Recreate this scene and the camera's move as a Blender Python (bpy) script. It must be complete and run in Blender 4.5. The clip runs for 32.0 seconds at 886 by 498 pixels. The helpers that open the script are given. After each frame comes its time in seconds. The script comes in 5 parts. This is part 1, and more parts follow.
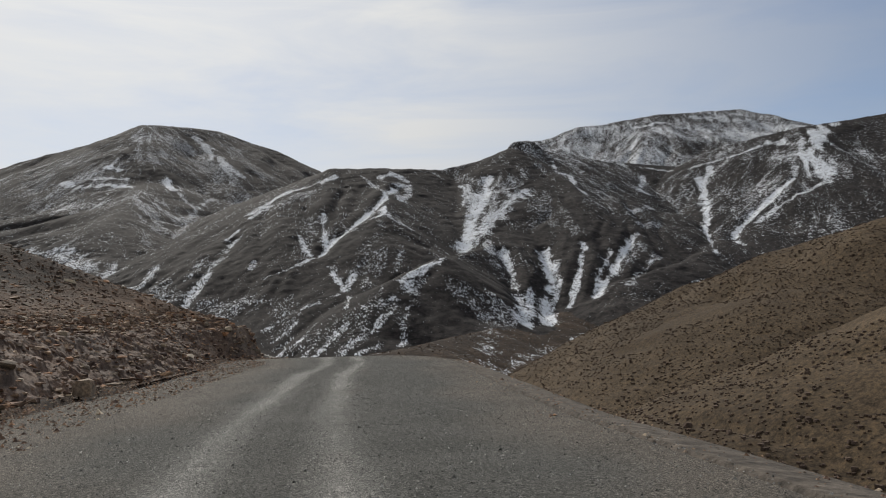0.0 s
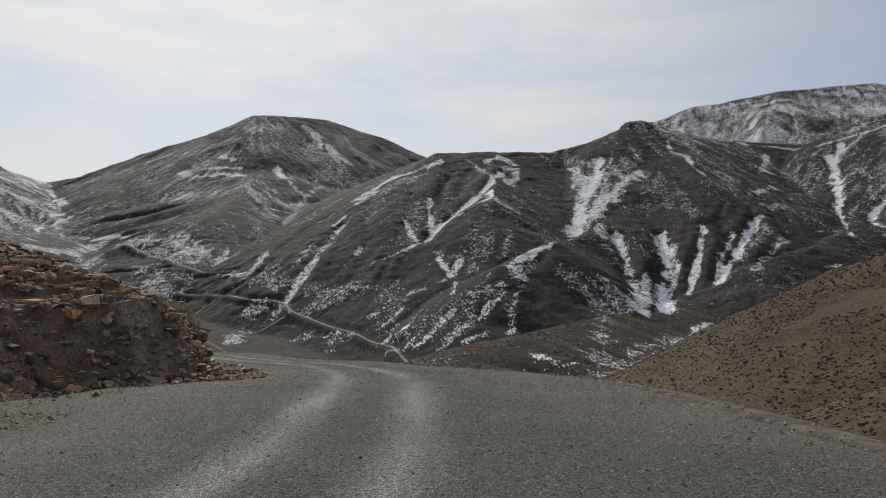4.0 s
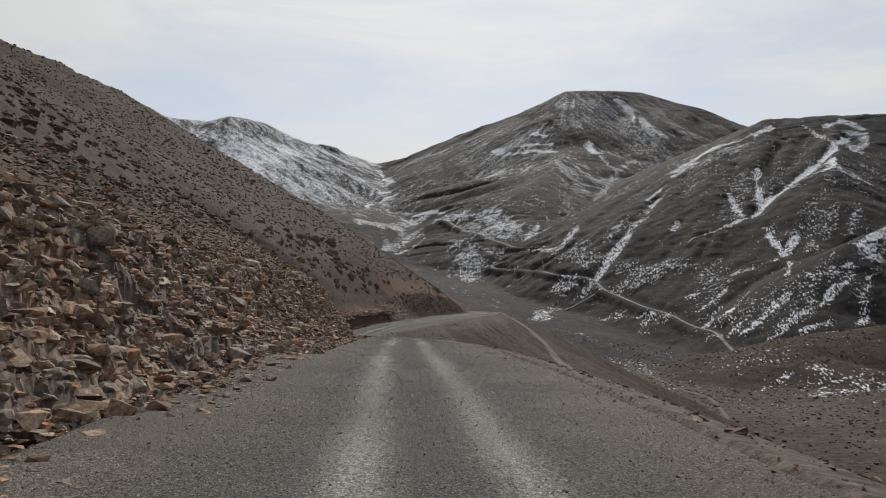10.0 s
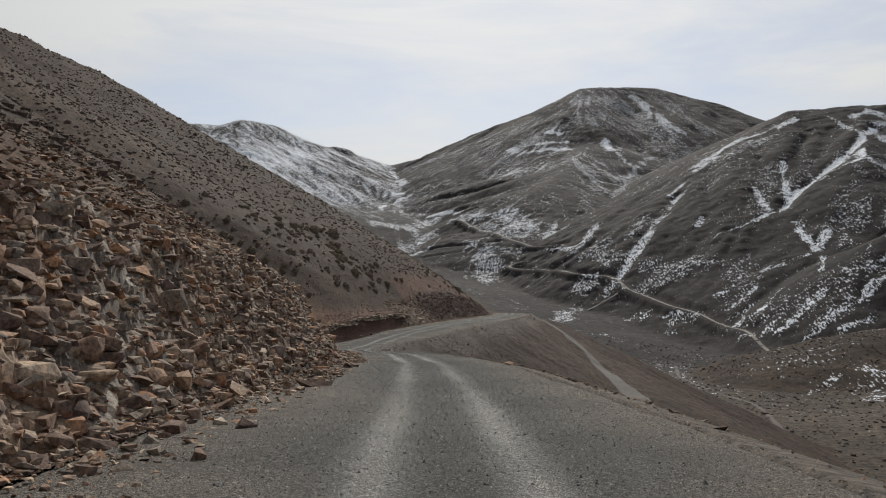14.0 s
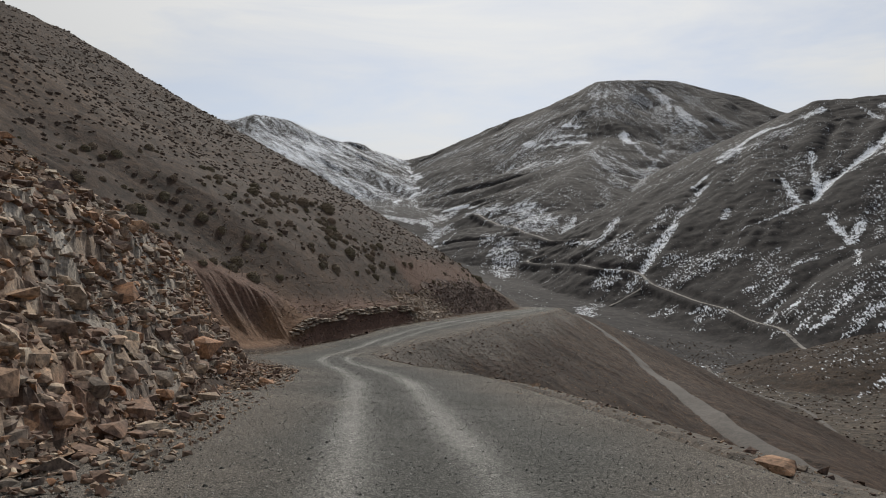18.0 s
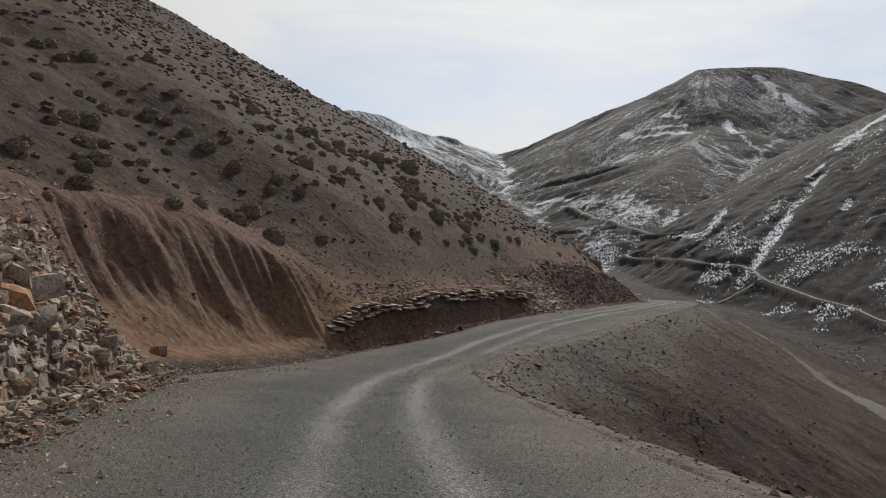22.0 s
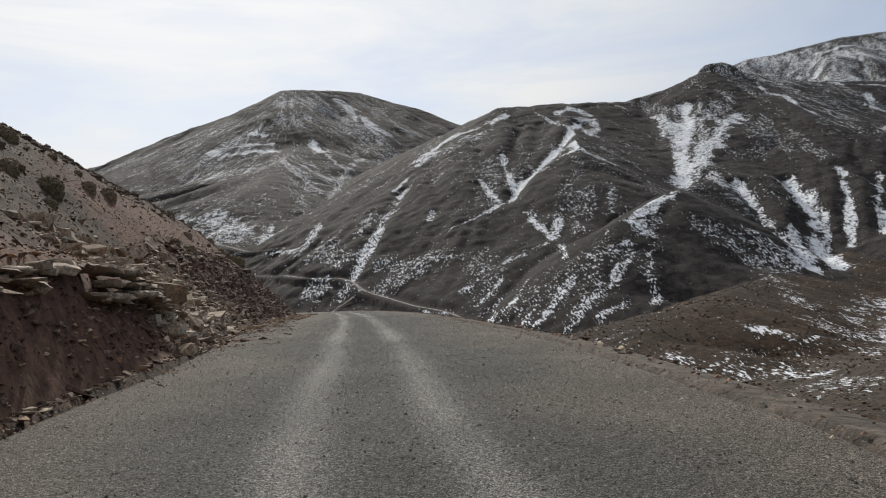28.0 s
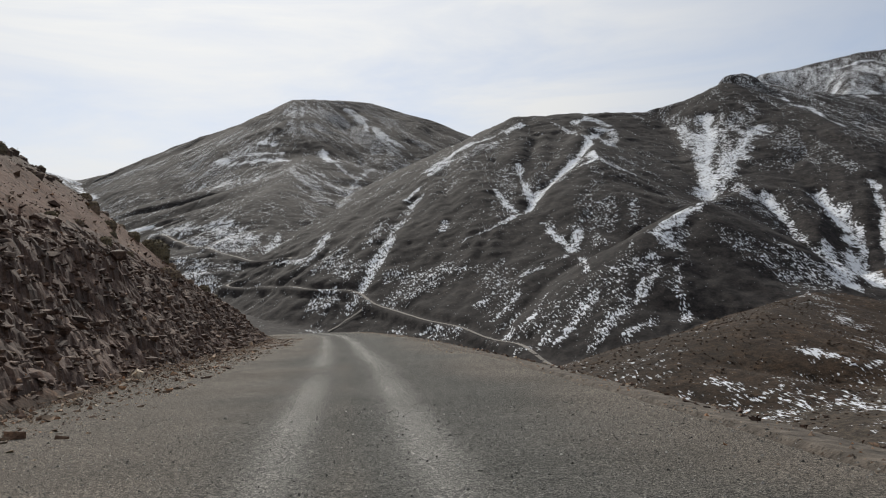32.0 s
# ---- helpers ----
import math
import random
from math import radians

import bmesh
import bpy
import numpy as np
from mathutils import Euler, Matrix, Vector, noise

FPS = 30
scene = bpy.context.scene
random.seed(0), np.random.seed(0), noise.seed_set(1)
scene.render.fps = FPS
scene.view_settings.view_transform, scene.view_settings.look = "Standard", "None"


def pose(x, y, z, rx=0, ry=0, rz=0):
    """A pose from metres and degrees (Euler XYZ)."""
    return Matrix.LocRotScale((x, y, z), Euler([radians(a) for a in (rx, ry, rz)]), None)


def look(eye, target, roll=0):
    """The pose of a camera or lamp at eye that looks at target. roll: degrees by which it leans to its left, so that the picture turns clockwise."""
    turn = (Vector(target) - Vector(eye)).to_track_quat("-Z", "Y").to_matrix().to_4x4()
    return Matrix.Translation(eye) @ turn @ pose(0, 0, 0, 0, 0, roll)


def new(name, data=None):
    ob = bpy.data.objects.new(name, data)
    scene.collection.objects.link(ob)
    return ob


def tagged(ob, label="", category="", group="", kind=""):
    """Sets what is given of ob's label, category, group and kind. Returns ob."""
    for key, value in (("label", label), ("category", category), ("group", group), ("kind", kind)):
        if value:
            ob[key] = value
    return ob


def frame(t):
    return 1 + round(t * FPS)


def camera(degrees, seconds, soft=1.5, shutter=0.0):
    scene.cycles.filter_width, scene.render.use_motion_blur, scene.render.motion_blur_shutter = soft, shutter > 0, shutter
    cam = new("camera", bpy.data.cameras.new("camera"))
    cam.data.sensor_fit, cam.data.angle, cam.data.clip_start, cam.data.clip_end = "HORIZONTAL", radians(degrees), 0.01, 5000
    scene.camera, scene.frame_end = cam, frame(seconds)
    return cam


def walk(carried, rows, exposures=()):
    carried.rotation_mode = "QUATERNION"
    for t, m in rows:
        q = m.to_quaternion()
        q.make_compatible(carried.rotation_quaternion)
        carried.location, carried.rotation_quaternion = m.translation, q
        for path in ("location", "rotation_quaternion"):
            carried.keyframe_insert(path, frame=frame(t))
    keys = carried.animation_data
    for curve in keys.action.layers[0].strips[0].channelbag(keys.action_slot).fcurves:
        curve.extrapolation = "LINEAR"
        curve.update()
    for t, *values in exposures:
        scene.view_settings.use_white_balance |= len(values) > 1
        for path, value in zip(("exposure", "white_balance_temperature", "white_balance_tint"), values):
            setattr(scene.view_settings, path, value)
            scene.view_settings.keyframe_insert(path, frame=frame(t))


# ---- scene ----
cam = camera(56.89, 32.0, soft=1.1)
WALK = [
    (0.0, pose(-0.00, 0.00, 0.00, 96.73, 1.08, -19.09)),
    (0.5, pose(1.00, 4.09, 0.08, 96.47, 0.64, -17.87)),
    (1.0, pose(1.91, 8.14, 0.14, 96.29, 0.43, -16.22)),
    (1.5, pose(2.77, 12.10, 0.17, 96.11, 0.22, -15.24)),
    (2.0, pose(3.62, 15.95, 0.22, 96.10, 0.03, -14.09)),
    (2.5, pose(4.46, 19.74, 0.25, 96.01, 0.34, -13.52)),
    (4.5, pose(9.34, 35.61, 0.57, 95.88, 0.54, -10.78)),
    (5.0, pose(10.23, 39.60, 0.74, 95.76, 0.60, -10.04)),
    (5.5, pose(10.87, 43.52, 0.88, 95.61, 0.47, -9.53)),
    (6.0, pose(11.26, 47.31, 0.94, 95.51, 0.17, -7.47)),
    (6.5, pose(11.34, 50.98, 0.93, 95.29, -0.46, -4.96)),
    (7.0, pose(11.20, 54.65, 0.86, 95.09, -1.16, -0.48)),
    (7.5, pose(10.88, 58.36, 0.78, 94.86, -1.82, 2.69)),
    (8.0, pose(10.35, 62.12, 0.72, 94.75, -2.13, 5.67)),
    (8.5, pose(9.64, 65.92, 0.70, 94.63, -2.30, 7.68)),
    (9.0, pose(8.85, 69.68, 0.66, 94.45, -2.33, 8.83)),
    (9.5, pose(8.10, 73.37, 0.63, 94.26, -2.36, 9.54)),
    (10.0, pose(7.30, 77.04, 0.57, 94.15, -2.04, 9.68)),
    (10.5, pose(6.54, 80.63, 0.53, 94.09, -1.80, 9.87)),
    (11.0, pose(5.74, 84.19, 0.51, 93.96, -1.23, 10.16)),
    (11.5, pose(4.94, 87.86, 0.52, 93.78, -0.77, 10.26)),
    (12.0, pose(4.09, 91.61, 0.51, 93.80, -0.66, 10.36)),
    (12.5, pose(3.31, 95.40, 0.56, 93.88, -0.92, 10.36)),
    (13.0, pose(2.50, 99.32, 0.61, 94.04, -1.15, 10.45)),
    (13.5, pose(1.51, 102.99, 0.54, 94.20, -1.15, 10.61)),
    (14.0, pose(0.69, 106.54, 0.44, 94.27, -1.24, 10.77)),
    (14.5, pose(-0.08, 110.07, 0.34, 94.28, -1.14, 10.94)),
    (16.5, pose(-2.92, 124.27, 0.06, 94.15, -0.58, 11.44)),
    (17.0, pose(-3.78, 128.19, -0.05, 94.10, -0.39, 11.52)),
    (17.5, pose(-4.66, 132.25, -0.17, 94.09, -0.48, 11.61)),
    (18.0, pose(-5.55, 136.29, -0.29, 94.01, -1.24, 11.85)),
    (18.5, pose(-6.47, 140.17, -0.42, 94.09, -1.42, 11.93)),
    (19.0, pose(-7.45, 144.01, -0.54, 94.06, -1.51, 12.15)),
    (19.5, pose(-8.48, 147.79, -0.66, 94.09, -1.50, 12.33)),
    (20.0, pose(-9.65, 151.60, -0.80, 94.06, -1.22, 12.64)),
    (20.5, pose(-10.88, 155.48, -0.92, 93.96, -1.54, 14.32)),
    (21.0, pose(-12.22, 159.31, -1.03, 93.79, -1.65, 15.59)),
    (21.5, pose(-13.53, 162.71, -1.16, 93.69, -1.62, 16.60)),
    (22.0, pose(-14.88, 166.10, -1.31, 93.56, -1.76, 18.25)),
    (22.5, pose(-16.41, 169.56, -1.48, 93.33, -1.92, 19.32)),
    (23.0, pose(-18.02, 172.97, -1.73, 93.10, -2.55, 20.50)),
    (23.5, pose(-19.80, 176.87, -1.92, 92.99, -2.89, 20.87)),
    (24.0, pose(-21.56, 180.66, -2.09, 92.72, -2.60, 20.97)),
    (24.5, pose(-23.15, 184.62, -2.23, 92.72, -2.20, 17.55)),
    (25.0, pose(-24.56, 188.87, -2.39, 92.68, -1.42, 14.32)),
    (25.5, pose(-25.57, 193.33, -2.54, 93.33, 0.75, 9.70)),
    (26.0, pose(-26.37, 197.71, -2.74, 94.07, 4.46, 1.33)),
    (26.5, pose(-26.60, 201.85, -2.62, 94.85, 3.37, -3.37)),
    (28.5, pose(-26.90, 218.82, -1.49, 94.76, 3.32, -10.23)),
    (29.0, pose(-26.33, 223.74, -1.28, 94.99, 2.93, -10.26)),
    (29.5, pose(-25.80, 228.94, -1.07, 95.32, 2.78, -10.22)),
    (30.0, pose(-25.40, 234.19, -0.88, 95.59, 2.36, -10.23)),
    (30.5, pose(-25.02, 239.29, -0.73, 95.64, 2.20, -10.24)),
    (31.0, pose(-24.74, 244.00, -0.63, 95.75, 2.35, -10.02)),
    (31.5, pose(-24.48, 248.46, -0.54, 95.69, 2.58, -9.57)),
    (32.0, pose(-24.20, 252.84, -0.35, 95.76, 2.33, -9.06)),
]
EXPOSURES = [(0.0, -0.03), (9.0, 0.0), (19.5, 0.0), (22.0, 0.07), (24.0, 0.26), (26.0, 0.22), (29.0, 0.2), (32.0, 0.14)]
walk(cam, WALK, EXPOSURES)

# ---- sky and sun ----
SUN_AZ, SUN_EL = radians(6.0), radians(36.0)   # azimuth left of +y
world = bpy.data.worlds.new("sky")
scene.world = world
world.use_nodes = True
wn, wl = world.node_tree.nodes, world.node_tree.links
wn.clear()
w_out = wn.new("ShaderNodeOutputWorld")
w_bg = wn.new("ShaderNodeBackground")
w_sky = wn.new("ShaderNodeTexSky")
w_sky.sky_type = "NISHITA"
w_sky.sun_disc = False
w_sky.sun_elevation = SUN_EL
w_sky.sun_rotation = -SUN_AZ
w_sky.altitude = 2000
w_coord = wn.new("ShaderNodeTexCoord")
# thin veil of high cloud: flattened so that it draws out into bands
w_map = wn.new("ShaderNodeMapping")
w_map.inputs["Scale"].default_value = (1.3, 1.3, 7.0)
w_map.inputs["Rotation"].default_value = (radians(5), radians(-6), 0)
w_n1 = wn.new("ShaderNodeTexNoise")
w_n1.inputs["Scale"].default_value = 2.0
w_n1.inputs["Detail"].default_value = 7
w_n1.inputs["Roughness"].default_value = 0.58
w_n1.inputs["Distortion"].default_value = 0.5
w_ramp = wn.new("ShaderNodeValToRGB")
w_ramp.color_ramp.elements[0].position = 0.32
w_ramp.color_ramp.elements[0].color = (0.60, 0.60, 0.60, 1)
w_ramp.color_ramp.elements[1].position = 0.60
w_ramp.color_ramp.elements[1].color = (0.97, 0.97, 0.97, 1)
w_cloud = wn.new("ShaderNodeRGB")
w_cloud.outputs[0].default_value = (6.6, 6.62, 6.55, 1)
w_mix = wn.new("ShaderNodeMixRGB")
wl.new(w_coord.outputs["Generated"], w_map.inputs["Vector"])
wl.new(w_map.outputs["Vector"], w_n1.inputs["Vector"])
wl.new(w_n1.outputs["Fac"], w_ramp.inputs["Fac"])
# the veil thins out to the right of the drive, and glows round the hidden sun
w_sep = wn.new("ShaderNodeSeparateXYZ")
wl.new(w_coord.outputs["Generated"], w_sep.inputs[0])
w_side = wn.new("ShaderNodeMapRange")
w_side.inputs["From Min"].default_value, w_side.inputs["From Max"].default_value = 0.30, 0.80
w_side.inputs["To Min"].default_value, w_side.inputs["To Max"].default_value = 1.0, 0.25
wl.new(w_sep.outputs["X"], w_side.inputs["Value"])
w_veil = wn.new("ShaderNodeMath")
w_veil.operation = "MULTIPLY"
wl.new(w_ramp.outputs["Color"], w_veil.inputs[0])
wl.new(w_side.outputs[0], w_veil.inputs[1])
w_dot = wn.new("ShaderNodeVectorMath")
w_dot.operation = "DOT_PRODUCT"
w_dot.inputs[1].default_value = (-math.sin(SUN_AZ) * math.cos(SUN_EL), math.cos(SUN_AZ) * math.cos(SUN_EL), math.sin(SUN_EL))
wl.new(w_coord.outputs["Generated"], w_dot.inputs[0])
w_glow = wn.new("ShaderNodeMapRange")
w_glow.inputs["From Min"].default_value, w_glow.inputs["From Max"].default_value = 0.62, 1.0
w_glow.inputs["To Min"].default_value, w_glow.inputs["To Max"].default_value = 0.72, 1.30
wl.new(w_dot.outputs["Value"], w_glow.inputs["Value"])
w_lit = wn.new("ShaderNodeVectorMath")
w_lit.operation = "SCALE"
wl.new(w_cloud.outputs[0], w_lit.inputs[0])
wl.new(w_glow.outputs[0], w_lit.inputs["Scale"])
wl.new(w_veil.outputs[0], w_mix.inputs["Fac"])
wl.new(w_sky.outputs["Color"], w_mix.inputs["Color1"])
wl.new(w_lit.outputs[0], w_mix.inputs["Color2"])
wl.new(w_mix.outputs["Color"], w_bg.inputs["Color"])
w_bg.inputs["Strength"].default_value = 0.10
wl.new(w_bg.outputs["Background"], w_out.inputs["Surface"])

sun_data = bpy.data.lights.new("sun", "SUN")
sun_data.energy = 3.3
sun_data.angle = radians(5)
sun_data.color = (1.0, 0.95, 0.87)
sun = new("sun", sun_data)
sun.matrix_world = look((0, 0, 0), (math.sin(SUN_AZ) * math.cos(SUN_EL), -math.cos(SUN_AZ) * math.cos(SUN_EL), -math.sin(SUN_EL)))

# ---- the lie of the land ----
def hash2(ix, iy, seed):
    n = (ix * 374761393 + iy * 668265263 + seed * 974634777) & 0xFFFFFFFF
    n = ((n ^ (n >> 13)) * 1274126177) & 0xFFFFFFFF
    return ((n ^ (n >> 16)) & 0xFFFF) / 65535.0


def vnoise(x, y, seed=0):
    """Smooth value noise in 0..1 on a unit lattice."""
    x, y = np.asarray(x, float), np.asarray(y, float)
    ix, iy = np.floor(x).astype(np.int64), np.floor(y).astype(np.int64)
    fx, fy = x - ix, y - iy
    fx, fy = fx * fx * (3 - 2 * fx), fy * fy * (3 - 2 * fy)
    a, b = hash2(ix, iy, seed), hash2(ix + 1, iy, seed)
    c, d = hash2(ix, iy + 1, seed), hash2(ix + 1, iy + 1, seed)
    return (a * (1 - fx) + b * fx) * (1 - fy) + (c * (1 - fx) + d * fx) * fy


def fbm(x, y, size, octaves=4, seed=0, gain=0.5):
    """Fractal noise in about -1..1; size is the largest wavelength in metres."""
    total, amp, norm = 0.0, 1.0, 0.0
    for o in range(octaves):
        k = 2.03 ** o / size
        total = total + amp * (vnoise(x * k + 17.3 * o, y * k - 9.1 * o, seed + o) * 2 - 1)
        norm += amp
        amp *= gain
    return total / norm * 1.6


def smax(a, b, k):
    h = np.clip(0.5 + 0.5 * (a - b) / k, 0, 1)
    return b * (1 - h) + a * h + k * h * (1 - h)


def smin(a, b, k):
    return -smax(-a, -b, k)


def lerp_at(v, table):
    xs, ys = zip(*table)
    return np.interp(v, xs, ys)


def step(a, b, v):
    s = np.clip((v - a) / (b - a), 0, 1)
    return s * s * (3 - 2 * s)


# axis of the road: y, x, height of the road surface
ROAD = np.array([
    (-300, -70.0, -9.00), (-60, -17.0, -2.80), (0, 0.0, -1.50), (8, 1.8, -1.36), (16, 3.6, -1.28), (20, 4.7, -1.23), (28, 6.9, -1.06), (39.6, 10.0, -0.76), (47.3, 11.0, -0.58), (54.6, 10.9, -0.64), (62, 10.1, -0.78), (70, 8.7, -0.84), (77, 7.2, -0.93), (84, 5.7, -0.99), (91, 4.2, -0.96), (99, 2.4, -0.92), (107, 0.6, -1.05), (117, -1.5, -1.27),
    (128, -3.8, -1.55), (144, -7.5, -2.04), (159, -12.2, -2.53), (166, -14.9, -2.81), (173, -18.0, -3.23), (180.7, -21.4, -3.59), (189, -24.4, -3.90), (197.7, -26.2, -4.20), (210, -26.9, -3.70), (224, -26.3, -2.85), (234, -25.4, -2.40), (253, -24.2, -1.85), (275, -23.2, -1.30), (300, -22.6, -0.80), (322, -22.4, -0.40), (338, -24.2, 0.00)])
from_y = np.arange(-300, 338.5, 0.5)


def _smooth(v, n):
    k = np.hanning(n + 2)[1:-1]
    return np.convolve(np.pad(v, n // 2, mode="edge"), k / k.sum(), mode="valid")[: len(v)]


AX_X = _smooth(np.interp(from_y, ROAD[:, 0], ROAD[:, 1]), 13)
AX_Z = _smooth(np.interp(from_y, ROAD[:, 0], ROAD[:, 2]), 25)
AX_D = np.gradient(AX_X, from_y)
LEFT_EDGE = [(-300, 4), (0, 6.2), (20, 7.5), (46, 7.8), (50.5, 6.4), (53, 4.5), (58, 3.9), (72, 3.8), (100, 3.9), (130, 4.0), (150, 3.9), (166, 3.8), (173, 5.0), (182, 6.4), (190, 7.0), (198, 5.6), (212, 3.9), (236, 4.4), (250, 5.2), (262, 6.0), (280, 6.0), (300, 5.2), (340, 4.6)]
RIGHT_EDGE = [(-300, 4), (0, 4.2), (60, 4.2), (100, 4.2), (150, 4.4), (180, 4.4), (187, 4.0), (193, 2.9), (198, 2.1), (204, 1.8), (209, 2.4), (214, 3.6), (222, 4.5), (240, 4.6), (340, 4.8)]


def road_frame(x, y):
    """Lateral distance from the axis (to the right positive) and height of the road, along the drive."""
    yc = np.clip(y, -300, 338)
    ax, az, ad = np.interp(yc, from_y, AX_X), np.interp(yc, from_y, AX_Z), np.interp(yc, from_y, AX_D)
    return (x - ax) / np.sqrt(1 + ad * ad), az, ad


def ridge_height(x, y, pts, slope_l, slope_r, soft, gully=0.0, pitch=120.0, seed=0):
    """A crest with flanks: slopes to the left and right of its run, rounded by soft, cut by gullies of the given pitch."""
    best, away = np.full(np.shape(x), -1e9), np.full(np.shape(x), 1e9)
    for (x0, y0, z0), (x1, y1, z1) in zip(pts[:-1], pts[1:]):
        dx, dy = x1 - x0, y1 - y0
        ln = math.hypot(dx, dy)
        uc = np.clip(((x - x0) * dx + (y - y0) * dy) / (ln * ln), 0, 1)
        px, py = x0 + uc * dx, y0 + uc * dy
        d = np.hypot(x - px, y - py)
        side = ((x - px) * dy - (y - py) * dx) / (ln * (d + 0.5))      # +1 to the right of the run
        slope = slope_l + (slope_r - slope_l) * (0.5 + 0.5 * side)
        best = np.maximum(best, z0 + uc * (z1 - z0) - slope * (np.sqrt(d * d + soft * soft) - soft))
        away = np.minimum(away, d)
    if gully:
        ex, ey = pts[-1][0] - pts[0][0], pts[-1][1] - pts[0][1]
        el = math.hypot(ex, ey)
        s, t = (x * ex + y * ey) / el, (x * ey - y * ex) / el
        s = s + 0.5 * pitch * fbm(x, y, pitch * 2.2, 3, seed + 3)
        g1 = np.abs(2 * vnoise(s / pitch, t / (pitch * 4), seed) - 1)
        g2 = np.abs(2 * vnoise(s / (pitch * 0.37), t / (pitch * 1.8), seed + 1) - 1)
        g3 = np.abs(2 * vnoise(s / (pitch * 0.15), t / (pitch * 0.9), seed + 2) - 1)
        best = best - gully * np.minimum(away / (pitch * 1.1), 1.0) * ((1 - g1) ** 1.6 + 0.40 * (1 - g2) ** 1.5 + 0.15 * (1 - g3) - 0.5)
    return best


def crag(x, y, cx, cy, r, h):
    """A knob of bare rock with steep sides."""
    return h * (1 - step(0.55 * r, r, np.hypot(x - cx, y - cy) + 6 * fbm(x, y, 18, 3, 103)))


VALLEY = [(-300, 95, -60), (0, 88, -50), (150, 84, -45), (350, 60, -40), (450, 62, -38), (530, 72, -39), (730, 95, -36), (850, 98, -20), (966, 90, -2), (1100, 60, 18),
          (1200, 0, 40), (1300, -100, 80), (1400, -200, 122), (1700, -360, 190), (2200, -560, 310), (2600, -660, 420), (2850, -725, 494), (3400, -760, 430), (4700, -780, 400)]
CREST_PEAK = [(-725, 2850, 500), (-591, 2750, 507), (-468, 2700, 543), (-328, 2700, 600), (-209, 2700, 644), (-56, 2700, 714), (82, 2800, 741), (189, 2880, 753), (380, 2900, 705), (500, 2950, 643), (900, 3050, 480)]
CREST_SNOW = [(-725, 2850, 500), (-805, 2700, 514), (-902, 2500, 516), (-975, 2400, 544), (-1044, 2350, 552), (-1090, 2300, 526), (-1162, 2200, 514), (-1400, 1900, 560)]
CREST_MASSIF = [(150, 1720, 300), (302, 1480, 330), (401, 1480, 338), (521, 1500, 346), (614, 1520, 373), (698, 1550, 413), (782, 1600, 430), (948, 1620, 414), (1111, 1550, 395), (1168, 1500, 426), (1251, 1450, 446), (1332, 1400, 463), (1522, 1350, 497), (1900, 1250, 520)]
CREST_FAR = [(1300, 2920, 730), (1418, 2900, 812), (1624, 2900, 876), (1945, 2850, 940), (2049, 2800, 946), (2280, 2750, 960), (2480, 2700, 905), (2704, 2600, 800)]
SPUR_A = [(401, 1480, 336), (360, 1330, 268), (320, 1181, 199), (235, 1130, 135), (150, 1110, 85), (70, 1120, 48)]
SPUR_A_WEST = [(302, 1480, 328), (190, 1420, 255), (110, 1330, 160), (60, 1230, 75)]
SPUR_B = [(763, 1330, 249), (646, 1230, 204), (548, 1150, 176), (454, 1075, 145), (364, 1000, 115), (331, 950, 110), (256, 900, 77), (183, 850, 28), (150, 830, 4)]
SPUR_C = [(1111, 1550, 395), (980, 1250, 260), (820, 1050, 155), (700, 960, 112), (560, 900, 80)]
SPUR_D = [(-56, 2700, 700), (-20, 2300, 470), (-60, 1900, 330), (-90, 1600, 235), (-60, 1400, 140), (-30, 1250, 70)]
SPUR_E = [(85, 582, -36), (114, 597, -25), (150, 615, -12), (197, 640, 0), (280, 735, 10), (367, 832, 21), (443, 871, 37), (540, 880, 34), (700, 890, 28)]
BENCH = [(-14, 340, -2), (0, 310, -11), (10, 255, -14.5), (21, 200, -17.5), (40, 120, -30), (70, 40, -46)]
HILL_RIGHT = [(900, 300, 190), (600, 230, 130), (288, 262, 50), (268, 303, 41), (246, 333, 28), (226, 348, 11), (206, 362, -2.5), (186, 394, -15), (160, 430, -28)]
HILL_RIGHT_NEAR = [(600, 60, 110), (300, 90, 52), (190, 120, 20), (150, 150, -4), (122, 190, -26)]
LEFT_SLOPE = [(-300, 0.3), (0, 0.25), (40, 0.27), (62, 0.42), (80, 0.54), (110, 0.60), (190, 0.63), (250, 0.63), (275, 0.622), (400, 0.63)]

OUTER_SLOPE = [(-300, 0.25), (40, 0.25), (80, 0.45), (110, 0.52), (200, 0.54), (260, 0.56), (400, 0.56)]


def cells(u, v, seed):
    """Irregular cells on a unit lattice: two random numbers of the cell, the way to its middle, and how near its edge is."""
    iu, iv = np.floor(u).astype(np.int64), np.floor(v).astype(np.int64)
    f1, f2 = np.full(u.shape, 9.0), np.full(u.shape, 9.0)
    r1, r2, du, dv = (np.zeros(u.shape) for _ in range(4))
    for a in (-1, 0, 1):
        for b in (-1, 0, 1):
            cu, cv = iu + a, iv + b
            ou, ov = u - (cu + hash2(cu, cv, seed)), v - (cv + hash2(cu, cv, seed + 1))
            dist = np.hypot(ou, ov)
            closer = dist < f1
            f2 = np.where(closer, f1, np.minimum(f2, dist))
            f1 = np.where(closer, dist, f1)
            r1, r2 = np.where(closer, hash2(cu, cv, seed + 2), r1), np.where(closer, hash2(cu, cv, seed + 3), r2)
            du, dv = np.where(closer, ou, du), np.where(closer, ov, dv)
    return r1, r2, du, dv, f2 - f1


